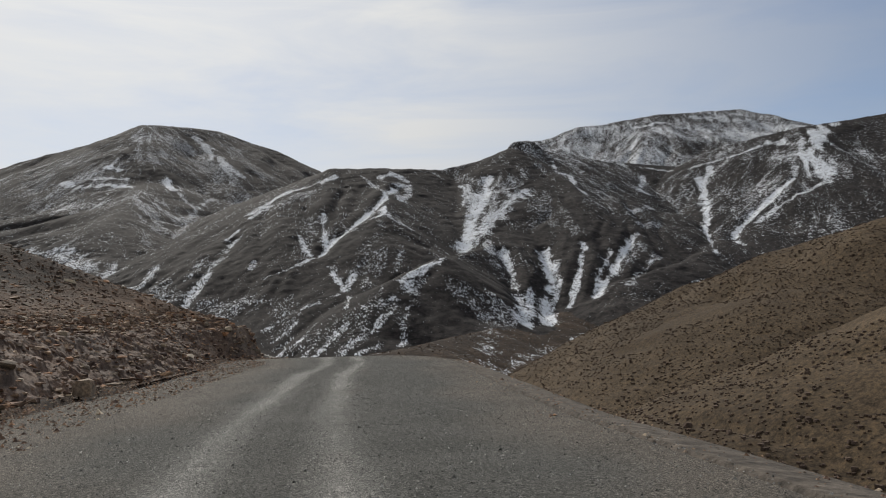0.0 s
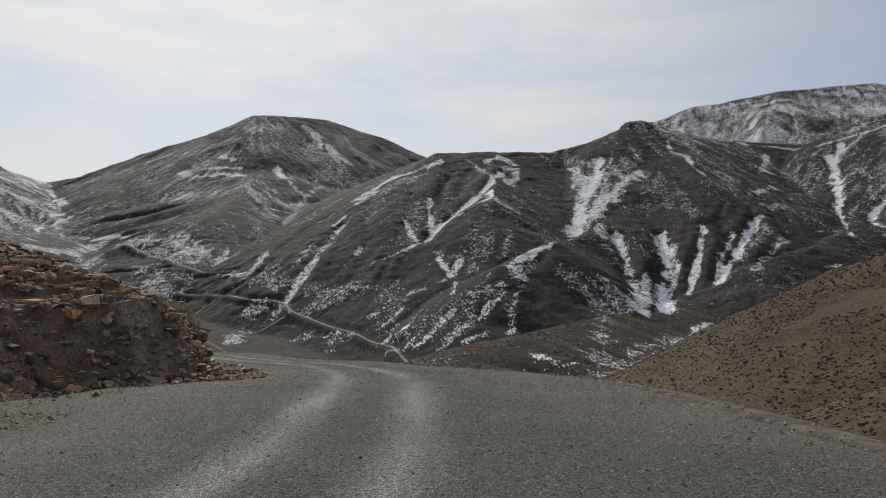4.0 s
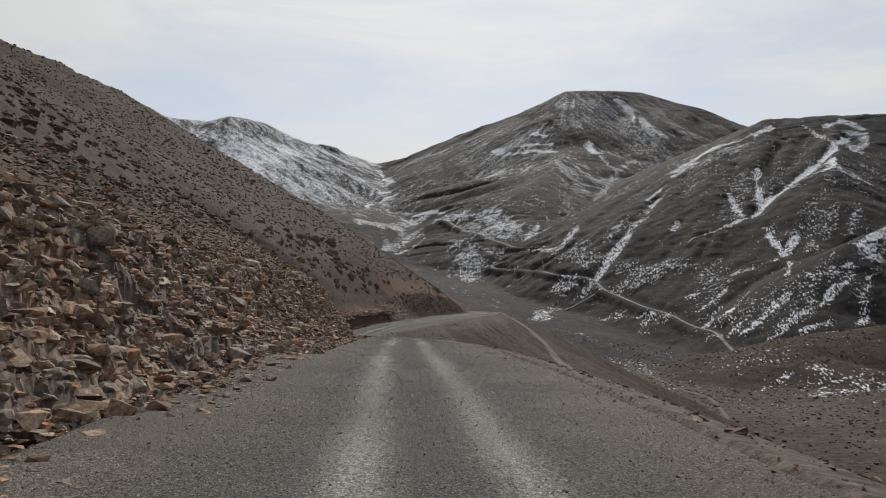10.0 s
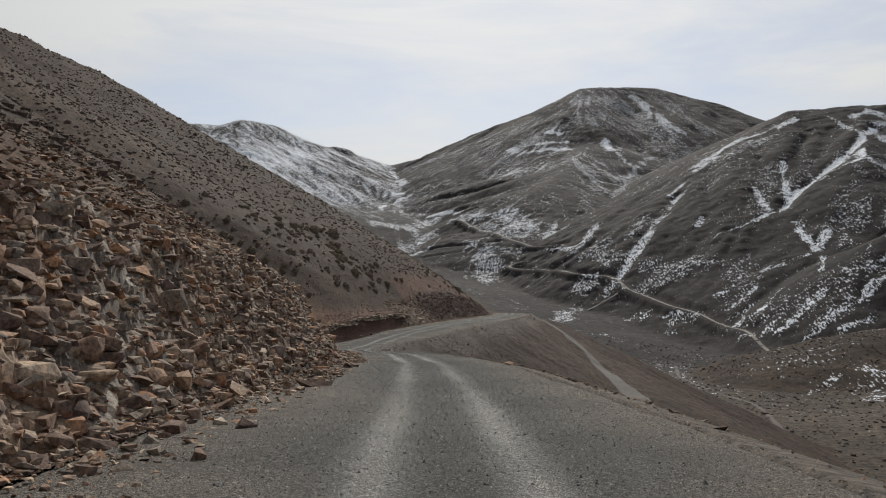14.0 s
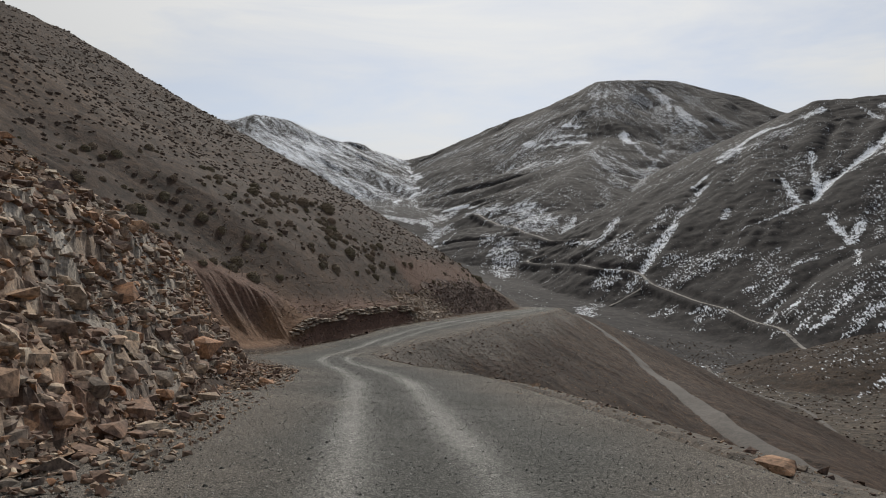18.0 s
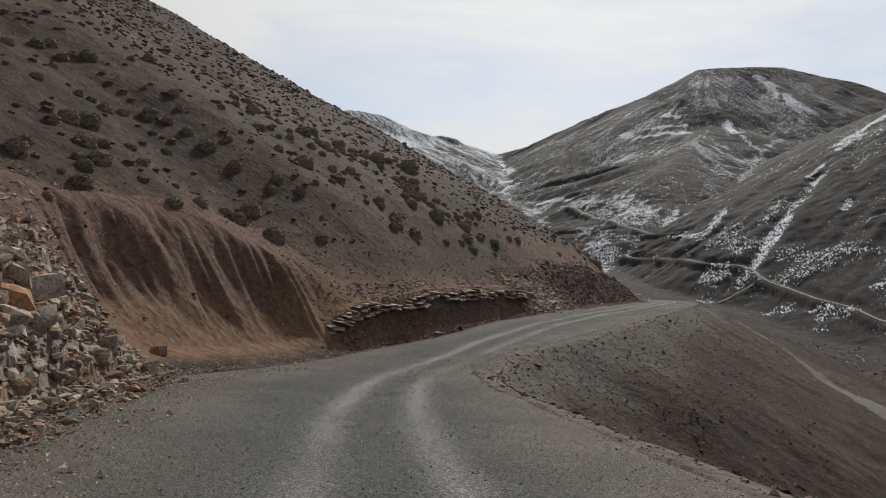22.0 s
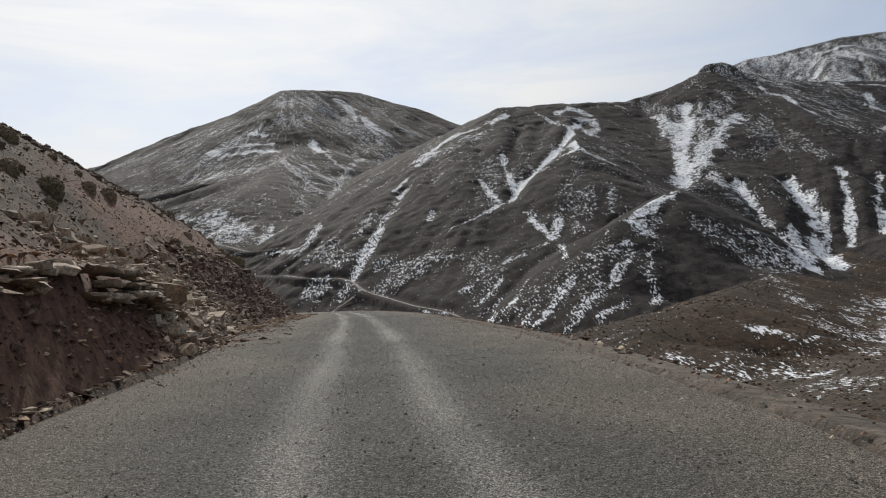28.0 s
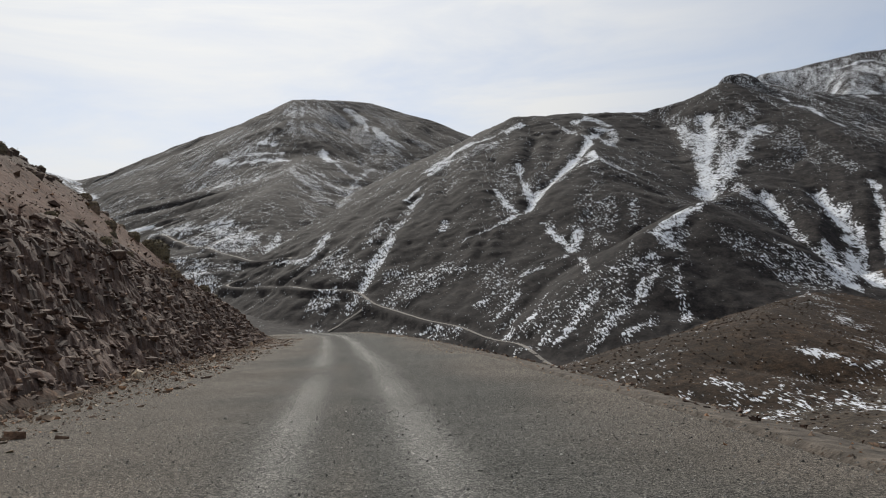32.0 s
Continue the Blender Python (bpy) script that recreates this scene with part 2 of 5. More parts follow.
BREAK = [(8, 0.0), (11, 0.30), (48, 0.32), (54, 0.42), (67, 0.50), (150, 0.56), (184, 0.50), (190, 0.0), (236, 0.0), (240, 0.20), (256, 0.22), (262, 0.46), (315, 0.46), (322, 0.0)]
BREAK_LAY = [(8, 3.4), (56, 3.6), (64, 4.6), (172, 4.8), (188, 5.4), (240, 4.0), (258, 5.0), (322, 6.0)]


def broken_face(y, lay, rise):
    """How far the broken rock of the cut stands out of the even bank, its tint, and where there is any; rise: the bank's slope."""
    amp = lerp_at(y, BREAK)
    u, v = y + 0.25 * fbm(y, lay, 1.6, 2, 121), lay + 0.18 * fbm(y, lay, 1.3, 2, 122)
    a1, b1, du, dv, e1 = cells(u / 1.15, v / 0.62, 131)
    a2, b2, du2, dv2, e2 = cells(u / 0.42, v / 0.25, 141)
    out = amp * (0.40 * (a1 - 0.35) + 0.20 * (a2 - 0.4)) - rise * (dv * 0.62 * 0.25 + dv2 * 0.25 * 0.1) + amp * 0.5 * (du * (b1 - 0.5) + 0.4 * du2 * (b2 - 0.5))
    out = out - amp * (0.30 * np.exp(-e1 / 0.05) + 0.16 * np.exp(-e2 / 0.07))
    top = lerp_at(y, BREAK_LAY) + 0.9 * fbm(y, lay, 5, 3, 123)
    where = step(0.05, 0.22, amp) * step(0.0, 0.5, lay) * (1 - step(top - 1.3, top, lay))
    return out, 0.55 * b1 + 0.45 * b2, where


def land(x, y, full=False):
    """Height of the ground; with full also which landform it belongs to."""
    x, y = np.asarray(x, float), np.asarray(y, float)
    vx, vz = lerp_at(y, [(a, b) for a, b, c in VALLEY]), lerp_at(y, [(a, c) for a, b, c in VALLEY])
    off = np.abs(x - vx)
    base = vz + 0.10 * np.clip(off - 22, 0, 300)
    base = base + 1.6 * fbm(x, y, 90, 4, 5)
    forms = [base]
    big = 9 * fbm(x, y, 160, 5, 11)
    crags = 2.2 * np.abs(fbm(x, y, 30, 4, 101, 0.65)) - 0.8 + crag(x, y, 735, 1572, 46, 15) + crag(x, y, -840, 2640, 60, 10)
    forms.append(ridge_height(x, y, CREST_PEAK, 0.55, 0.55, 7, 22, 210, 21) + big * 0.4 + crags)
    forms.append(np.maximum(ridge_height(x, y, CREST_MASSIF, 0.5, 0.52, 10, 15, 150, 31), ridge_height(x, y, SPUR_C, 0.5, 0.5, 18, 9, 110, 36)) + big * 0.2 + crags)
    forms.append(np.maximum(np.maximum(np.maximum(ridge_height(x, y, SPUR_A, 0.56, 0.5, 9, 6, 95, 41), ridge_height(x, y, SPUR_A_WEST, 0.56, 0.5, 10, 6, 80, 43)), ridge_height(x, y, SPUR_B, 0.60, 0.5, 8, 6, 90, 46)), ridge_height(x, y, SPUR_D, 0.42, 0.42, 30, 14, 120, 48)) + big * 0.18 + crags * 0.7)
    forms.append(ridge_height(x, y, CREST_SNOW, 0.42, 0.5, 14, 20, 170, 51) + big * 0.4 + crags)
    forms.append(ridge_height(x, y, CREST_FAR, 0.5, 0.5, 25, 45, 260, 61) + big)
    forms.append(np.maximum(ridge_height(x, y, HILL_RIGHT, 0.5, 0.45, 5, 5, 45, 71), ridge_height(x, y, HILL_RIGHT_NEAR, 0.46, 0.45, 16, 6, 45, 76)) + 1.5 * fbm(x, y, 60, 4, 13))
    forms.append(ridge_height(x, y, SPUR_E, 0.25, 0.31, 8, 5, 60, 78) + 1.2 * fbm(x, y, 50, 4, 14))
    # the slope that carries the road
    d, rz, ad = road_frame(x, y)
    le, re = lerp_at(y, LEFT_EDGE), lerp_at(y, RIGHT_EDGE)
    lay = np.maximum(-d - le, 0)
    sl = lerp_at(y, LEFT_SLOPE)
    cut_h = lerp_at(y, [(-300, 1.2), (10, 1.4), (48, 1.5), (54, 2.0), (60, 1.9), (72, 2.0), (95, 2.2), (110, 2.0), (125, 2.5), (140, 3.0), (165, 3.3), (171, 3.0), (200, 2.2), (215, 2.7), (235, 2.3), (250, 1.4), (262, 2.6), (285, 3.2), (310, 2.2), (340, 0.8)])
    rough = fbm(x, y, 14, 4, 17)
    # washed-out soil face with rills, behind an apron of debris
    wash = step(184, 189, y) * (1 - step(199, 207, y))
    rill = np.abs(2 * vnoise((y - 0.3 * lay) / 1.2 + 0.35 * fbm(x, y, 4, 3, 37), lay / 9.0, 38) - 1)
    rill_fine = np.abs(2 * vnoise((y - 0.25 * lay) / 0.55 + 0.3 * fbm(x, y, 2, 2, 41), lay / 5.0, 42) - 1)
    face = wash * (2.2 * step(2.8, 6.6, lay + (0.9 + 0.9 * step(190, 194, y)) * rill + 0.5 * rill_fine + 0.8 * fbm(x, y, 6, 2, 39) - 1.5 * np.exp(-((y - 192) / 2.0) ** 2 - ((lay - 5.5) / 2.2) ** 2)) + 0.10 * fbm(x, y, 1.6, 2, 40) * step(1.5, 3, lay) + 0.35 * np.minimum(lay, 3.0))
    cut_h = cut_h * (1 - wash)
    bank = face + cut_h * np.clip((lay + lerp_at(y, [(200, 0.5), (205, 0.15), (230, 0.15), (240, 0.5)]) * rough - 0.4) / lerp_at(y, [(46, 1.8), (53, 1.0), (60, 1.3), (75, 2.6), (165, 2.6), (172, 1.8), (200, 1.8), (205, 0.75), (228, 0.85), (240, 1.8), (256, 2.6), (300, 2.6), (320, 2.2)]), 0, 1) ** 0.9 + sl * np.clip(lay - 1.8, 0, 45) + lerp_at(y, OUTER_SLOPE) * np.maximum(lay - 46.8, 0) - 0.33 * np.maximum(lay - 113, 0) + 0.35 * rough * step(0.6, 3.5, lay) + 2.2 * fbm(x, y, 55, 4, 19) * step(8, 60, lay)
    # a swelling of the slope beside the last stretch
    bank = bank + 1.7 * step(206, 218, y) * (1 - step(300, 328, y)) * step(2.5, 11, lay) * (1 - step(16, 42, lay))
    rocky = (d < 0) & (lay > 0.0) & (lay < 7.5) & (y > 8) & (y < 322)
    if np.any(rocky):
        bank = np.array(bank)
        out_, tint_, where_ = broken_face(y[rocky], lay[rocky], np.where(lay[rocky] < 3.2, np.minimum(cut_h[rocky] / 2.6 + 0.2, 1.1), 0.6))
        bank[rocky] += out_ * where_
    far_line = (y - 345) - (x + 20) * 0.28 - 10 * fbm(x, y, 80, 3, 23)
    left = rz + bank - 0.75 * np.maximum(far_line, 0) * step(0, 14, lay + 6)
    left = np.minimum(left, 190 + 0.1 * lay) - 4 * step(160, 170, lay) * step(270, 300, y)
    ray_ = np.maximum(d - re, 0)
    right = rz - 0.12 * np.minimum(ray_, 2) - 0.56 * np.maximum(ray_ - 1.0, 0) + 0.5 * rough * step(1, 5, ray_) - 0.12 * np.abs(2 * vnoise(y / 2.3 + 0.6 * rough, ray_ / 16.0, 44) - 1) * step(0.8, 3, ray_)
    right = right - 0.7 * np.maximum(y - 346, 0)
    bench = ridge_height(x, y, BENCH, 0.42, 0.6, 3) + 0.6 * rough
    right = np.where(d > 9, smax(right, bench, 2.0), right)
    side = np.where(d < 0, left, right)
    forms.append(side)
    h = forms[0]
    owner = np.zeros(h.shape, int)
    for i, f_ in enumerate(forms[1:], 1):
        owner = np.where(f_ > h, i, owner)
        if i < len(forms) - 1:
            h = smax(h, f_, 4.0)
        else:
            h = np.where((np.abs(d) < 12) & (y < 346), f_, smax(h, f_, 3.0))
    h = h + 0.25 * fbm(x, y, 6, 3, 29) * step(0.3, 4, np.maximum(lay, ray_))
    return (h, owner, lay, ray_) if full else h


# ---- materials ----
def material(name):
    m = bpy.data.materials.new(name)
    m.use_nodes = True
    nt = m.node_tree
    return m, nt, nt.nodes["Principled BSDF"]


def node(nt, kind, **sets):
    n = nt.nodes.new(kind)
    for k, v in sets.items():
        n.inputs[k.replace("_", " ")].default_value = v
    return n


def noise_node(nt, scale, detail=4.0, rough=0.55, vec=None):
    n = node(nt, "ShaderNodeTexNoise", Scale=scale, Detail=detail, Roughness=rough)
    if vec is not None:
        nt.links.new(vec, n.inputs["Vector"])
    return n.outputs["Fac"]


def ramp(nt, fac, stops):
    r = nt.nodes.new("ShaderNodeValToRGB")
    e = r.color_ramp.elements
    while len(e) < len(stops):
        e.new(0.5)
    for q, (p, col) in zip(e, stops):
        q.position = p
        q.color = (*col, 1) if len(col) == 3 else col
    nt.links.new(fac, r.inputs["Fac"])
    return r.outputs["Color"]


def mix(nt, fac, a, b, mode="MIX"):
    n = nt.nodes.new("ShaderNodeMixRGB")
    n.blend_type = mode
    for k, v in (("Fac", fac), ("Color1", a), ("Color2", b)):
        if isinstance(v, (int, float)):
            n.inputs[k].default_value = v
        elif isinstance(v, tuple):
            n.inputs[k].default_value = (*v, 1)
        else:
            nt.links.new(v, n.inputs[k])
    return n.outputs["Color"]


def maths(nt, op, a, b=0.0, clamp=False):
    n = nt.nodes.new("ShaderNodeMath")
    n.operation, n.use_clamp = op, clamp
    for i, v in enumerate((a, b)):
        if isinstance(v, (int, float)):
            n.inputs[i].default_value = v
        else:
            nt.links.new(v, n.inputs[i])
    return n.outputs[0]


def attr(nt, name):
    n = nt.nodes.new("ShaderNodeAttribute")
    n.attribute_name = name
    return n.outputs["Fac"]


def bump(nt, bsdf, height, strength, dist):
    b = node(nt, "ShaderNodeBump", Strength=strength, Distance=dist)
    nt.links.new(height, b.inputs["Height"])
    nt.links.new(b.outputs["Normal"], bsdf.inputs["Normal"])


def position(nt):
    return nt.nodes.new("ShaderNodeNewGeometry").outputs["Position"]


def make_land_material(name, dark, mid, light, snowy, tone=None, spot=0.45, pebble=1.7, relief=1.6):
    m, nt, bs = material(name)
    pos = position(nt)
    n_big, n_mid, n_spot, n_fine = noise_node(nt, 0.012, 6, 0.6, pos), noise_node(nt, 0.10, 5, 0.65, pos), noise_node(nt, spot, 3, 0.7, pos), noise_node(nt, pebble, 5, 0.7, pos)
    col = ramp(nt, maths(nt, "ADD", maths(nt, "MULTIPLY", n_big, 0.6), maths(nt, "MULTIPLY", n_mid, 0.4)), [(0.36, dark), (0.5, mid), (0.64, light)])
    col = mix(nt, 0.8, col, ramp(nt, n_spot, [(0.36, (0.35, 0.35, 0.36)), (0.5, (1, 1, 1)), (0.64, (1.6, 1.52, 1.42))]), "MULTIPLY")
    col = mix(nt, 0.6, col, ramp(nt, n_fine, [(0.33, (0.3, 0.3, 0.3)), (0.5, (0.95, 0.95, 0.95)), (0.66, (1.8, 1.7, 1.55))]), "MULTIPLY")
    if tone:
        col = mix(nt, 0.6, col, ramp(nt, noise_node(nt, 11.0, 4, 0.7, pos), [(0.34, (0.35, 0.35, 0.35)), (0.5, (0.95, 0.95, 0.95)), (0.66, (1.8, 1.75, 1.65))]), "MULTIPLY")
        earth = mix(nt, 0.7, tone, ramp(nt, n_fine, [(0.33, (0.45, 0.45, 0.45)), (0.66, (1.5, 1.5, 1.45))]), "MULTIPLY")
        col = mix(nt, maths(nt, "MULTIPLY", attr(nt, "tone"), maths(nt, "ADD", 0.4, n_mid), True), col, earth)
        grit = mix(nt, 0.85, (0.100, 0.088, 0.076), ramp(nt, n_fine, [(0.33, (0.4, 0.4, 0.4)), (0.66, (1.7, 1.65, 1.6))]), "MULTIPLY")
        col = mix(nt, attr(nt, "grit"), col, grit)
        red = mix(nt, 0.8, (0.120, 0.072, 0.054), ramp(nt, n_fine, [(0.33, (0.4, 0.4, 0.4)), (0.66, (1.7, 1.6, 1.5))]), "MULTIPLY")
        col = mix(nt, maths(nt, "MULTIPLY", attr(nt, "ruddy"), maths(nt, "ADD", 0.35, n_mid), True), col, red)
    if snowy:
        sn = attr(nt, "snow")
        mp = nt.nodes.new("ShaderNodeMapping")
        mp.inputs["Scale"].default_value = (1.0, 0.30, 0.30)
        nt.links.new(pos, mp.inputs["Vector"])
        grain = maths(nt, "ADD", maths(nt, "MULTIPLY", noise_node(nt, 0.80, 3, 0.65, mp.outputs[0]), 0.65), maths(nt, "MULTIPLY", noise_node(nt, 0.15, 4, 0.65, pos), 0.35))
        fac = maths(nt, "MULTIPLY", maths(nt, "SUBTRACT", maths(nt, "ADD", sn, maths(nt, "MULTIPLY", maths(nt, "SUBTRACT", grain, 0.5), 4.0)), 0.58), 5.5, True)
        col = mix(nt, maths(nt, "MULTIPLY", fac, 0.96), col, (0.74, 0.77, 0.82))
    nt.links.new(col, bs.inputs["Base Color"])
    bs.inputs["Roughness"].default_value = 0.95
    bs.inputs["Specular IOR Level"].default_value = 0.12
    bump(nt, bs, maths(nt, "ADD", maths(nt, "ADD", n_mid, maths(nt, "MULTIPLY", n_spot, 0.4)), maths(nt, "MULTIPLY", n_fine, 0.25)), 0.8, relief)
    return m


M_MOUNTAIN = make_land_material("mountain_scree", (0.0155, 0.0138, 0.0145), (0.024, 0.0216, 0.022), (0.039, 0.0352, 0.0345), True, None, 0.16, 0.7, 0.2)
# brown spur, darkened all over for the shade on its near face
M_SPUR = make_land_material("shaded_brown_spur", (0.018, 0.0125, 0.0088), (0.034, 0.0232, 0.016), (0.066, 0.043, 0.027), True, None, 0.35, 1.2, 0.8)
M_HILL = make_land_material("brown_hillside", (0.028, 0.0185, 0.0137), (0.047, 0.0315, 0.0232), (0.075, 0.052, 0.0385), False, (0.175, 0.100, 0.060), 0.7, 3.0, 0.5)
M_HILL_WARM = make_land_material("warm_hillside", (0.050, 0.036, 0.0225), (0.074, 0.054, 0.034), (0.100, 0.074, 0.047), False, None, 0.9, 3.5, 0.4)
M_SOIL = make_land_material("valley_soil", (0.034, 0.028, 0.022), (0.056, 0.046, 0.037), (0.084, 0.070, 0.056), True, None, 0.4, 1.7, 0.8)


def make_road_material():
    m, nt, bs = material("gravel_road")
    pos = position(nt)
    track = attr(nt, "track")
    n1, n2, n3 = noise_node(nt, 0.35, 4, 0.6, pos), noise_node(nt, 26.0, 3, 0.7, pos), noise_node(nt, 80.0, 2, 0.6, pos)
    col = ramp(nt, n1, [(0.3, (0.056, 0.056, 0.052)), (0.7, (0.079, 0.078, 0.073))])
    # compacted wheel tracks, paler too for the grazing sky sheen painted into them
    col = mix(nt, maths(nt, "MULTIPLY", track, 0.92), col, (0.22, 0.216, 0.206))
    col = mix(nt, attr(nt, "shoulder"), col, ramp(nt, n1, [(0.35, (0.086, 0.077, 0.067)), (0.65, (0.118, 0.104, 0.090))]))
    col = mix(nt, 0.9, col, ramp(nt, n2, [(0.34, (0.32, 0.32, 0.32)), (0.5, (0.95, 0.95, 0.95)), (0.66, (1.75, 1.74, 1.7))]), "MULTIPLY")
    col = mix(nt, 0.95, col, ramp(nt, n3, [(0.36, (0.12, 0.12, 0.12)), (0.5, (0.82, 0.82, 0.82)), (0.62, (2.5, 2.48, 2.42))]), "MULTIPLY")
    nt.links.new(col, bs.inputs["Base Color"])
    bs.inputs["Roughness"].default_value = 0.95
    bs.inputs["Specular IOR Level"].default_value = 0.1
    bump(nt, bs, maths(nt, "ADD", n2, n3), 0.5, 0.02)
    return m


M_ROAD = make_road_material()


# ---- the ground: one sheet, parted by landform ----
ROWS_Y = np.concatenate([np.arange(-300, -20, 6.0), np.arange(-20, 165, 0.75), np.arange(165, 240, 0.45), np.arange(240, 350, 0.75), np.arange(350, 700, 2.0), np.arange(700, 1600, 3.0), np.arange(1600, 3000, 6.0), np.arange(3000, 4700, 40.0)])
COLS = np.linspace(-1, 1, 661)


def sheet():
    yy = ROWS_Y[:, None]
    ax = np.interp(np.clip(ROWS_Y, -300, 338), from_y, AX_X)[:, None]
    k = step(330, 900, yy)
    sharp = 3.6 * (1 - k) + 0.9 * k
    wl_ = lerp_at(yy, [(-300, 330), (300, 420), (700, 560), (1500, 1000), (2300, 1450), (2900, 1900), (4700, 3000)])
    wr_ = lerp_at(yy, [(-300, 420), (0, 560), (300, 620), (700, 1000), (1500, 2000), (2900, 3000), (4700, 3600)])
    cc = COLS[None, :]
    g = np.sinh(sharp * cc) / np.sinh(sharp)
    x = ax * (1 - k) + np.where(g < 0, g * wl_, g * wr_)
    y = np.broadcast_to(yy, x.shape)
    return x, y


DRIFTS = []


def drift(line, width, amount, cut=0.0):
    """A streak or patch of old snow along a line on the mountain; cut: the depth of the gully that holds it."""
    DRIFTS.append((np.array(line, float), width, amount, cut))


drift([(528, 1395), (511, 1323), (482, 1237), (459, 1167), (434, 1125), (414, 1093)], 9, 0.75)
drift([(580, 1399), (547, 1341), (511, 1271), (481, 1219), (451, 1164), (432, 1129), (411, 1085)], 11, 1, 7)
drift([(608, 1312), (557, 1248), (517, 1204), (482, 1167), (446, 1123), (432, 1111), (418, 1098)], 13, 0.85)
drift([(621, 1375), (579, 1327), (537, 1272), (511, 1241), (483, 1203)], 26, 0.6)
drift([(544, 1438), (555, 1401), (568, 1371), (583, 1341), (602, 1324)], 22, 0.5)
drift([(621, 1294), (602, 1225), (596, 1182), (571, 1163), (545, 1140)], 30, 0.42)
drift([(203, 1079), (237, 1136), (276, 1185), (310, 1225), (341, 1271), (389, 1360)], 4.5, 1, 6)
drift([(211, 1086), (216, 1114), (220, 1142), (229, 1196), (236, 1237)], 3.5, 0.9, 3)
drift([(191, 1070), (189, 1093), (187, 1120), (187, 1140), (187, 1157)], 3.5, 0.8, 3)
drift([(125, 1037), (151, 1045), (178, 1061), (199, 1074), (212, 1071)], 3, 0.85)
drift([(299, 1168), (305, 1169), (312, 1173), (317, 1169), (322, 1167)], 6, 1)
drift([(328, 1225), (323, 1203), (316, 1172)], 4, 1)
drift([(320, 1162), (325, 1149), (332, 1145), (338, 1134), (345, 1127)], 3, 0.75)
drift([(372, 1413), (391, 1423), (412, 1437), (418, 1419), (424, 1400)], 8, 0.85)
drift([(393, 1374), (407, 1373), (422, 1377), (408, 1341), (398, 1315), (388, 1306), (373, 1280)], 8, 0.75)
drift([(341, 1421), (347, 1394), (352, 1367), (351, 1323), (356, 1299)], 3.5, 0.75)
drift([(259, 1145), (272, 1171), (284, 1191), (289, 1198), (295, 1209)], 12, 0.5)
drift([(141, 1308), (177, 1377), (218, 1395), (262, 1405), (289, 1424)], 9, 0.85)
drift([(181, 1312), (203, 1328), (228, 1358)], 14, 0.5)
drift([(99, 1208), (75, 1144), (56, 1105), (41, 1063), (27, 1020), (21, 1000)], 6, 0.8, 8)
drift([(160, 1349), (146, 1310), (134, 1286)], 5, 0.8)
drift([(110, 1244), (101, 1234), (93, 1223)], 5, 0.8)
drift([(116, 1102), (115, 1097), (112, 1085)], 5, 0.7)
drift([(58, 1163), (48, 1135), (39, 1104)], 10, 0.5)
drift([(206, 1014), (207, 987), (207, 957)], 4, 0.85, 3)
drift([(228, 991), (218, 973), (209, 957)], 4, 0.85, 2)
drift([(204, 1038), (215, 1018), (226, 1004), (236, 998), (246, 990)], 3, 0.6)
drift([(195, 1182), (211, 1216), (227, 1241)], 16, 0.42)
drift([(238, 959), (254, 999), (268, 1031)], 12, 0.42)
drift([(276, 978), (288, 1004), (301, 1033)], 6, 0.55)
drift([(-10, 1114), (5, 1076), (18, 1046)], 18, 0.5)
drift([(43, 1019), (61, 1007), (78, 988), (68, 980), (59, 971)], 16, 0.5)
drift([(-13, 1009), (0, 991), (12, 979)], 14, 0.55)
drift([(96, 992), (115, 975), (134, 969), (133, 922), (132, 883)], 14, 0.42)
drift([(105, 2700), (132, 2615), (157, 2532), (179, 2431), (200, 2359)], 22, 0.75)
drift([(76, 2594), (128, 2439), (174, 2305)], 45, 0.5)
drift([(202, 2700), (247, 2540), (288, 2406)], 35, 0.45)
drift([(-135, 2282), (-116, 2269), (-99, 2261)], 13, 0.95)
drift([(-183, 2147), (-157, 2146), (-132, 2147), (-100, 2146), (-67, 2121)], 13, 0.9)
drift([(-158, 2201), (-121, 2198), (-85, 2196)], 10, 0.8)
drift([(13, 2181), (23, 2159), (32, 2108)], 13, 1)
drift([(-237, 2206), (-222, 2187), (-207, 2171)], 10, 0.9)
drift([(40, 2080), (59, 2018), (77, 1958)], 9, 0.7)
drift([(-60, 1951), (-21, 1752), (11, 1621)], 26, 0.55)
drift([(-15, 1960), (11, 1816), (34, 1743), (28, 1621)], 18, 0.55)
drift([(81, 1972), (54, 1786), (32, 1594)], 14, 0.6)
drift([(135, 2143), (80, 1958), (34, 1782)], 9, 0.6)
drift([(-191, 2026), (-139, 1971), (-85, 1815)], 18, 0.4)
drift([(-391, 2471), (-353, 2497), (-312, 2511)], 30, 0.5)
drift([(-549, 2565), (-475, 2507), (-400, 2423)], 30, 0.55)
drift([(-79, 2573), (-68, 2524), (-58, 2472)], 12, 0.6)
drift([(-317, 1620), (-304, 1619), (-291, 1618), (-278, 1614), (-260, 1578)], 9, 1, 2)
drift([(-222, 1450), (-192, 1427), (-164, 1415), (-133, 1375), (-104, 1328), (-91, 1306), (-79, 1286)], 22, 0.7)
drift([(-178, 1382), (-137, 1313), (-103, 1276)], 16, 0.6)
drift([(-176, 1268), (-156, 1211), (-140, 1175), (-145, 1163), (-147, 1129)], 20, 0.62)
drift([(-138, 1225), (-125, 1215), (-111, 1202)], 14, 0.5)
drift([(-59, 1175), (-43, 1155), (-28, 1132), (-21, 1138), (-14, 1152), (-9, 1181), (-4, 1210)], 7, 0.75)
drift([(-48, 1635), (-15, 1480)], 12, 0.4)
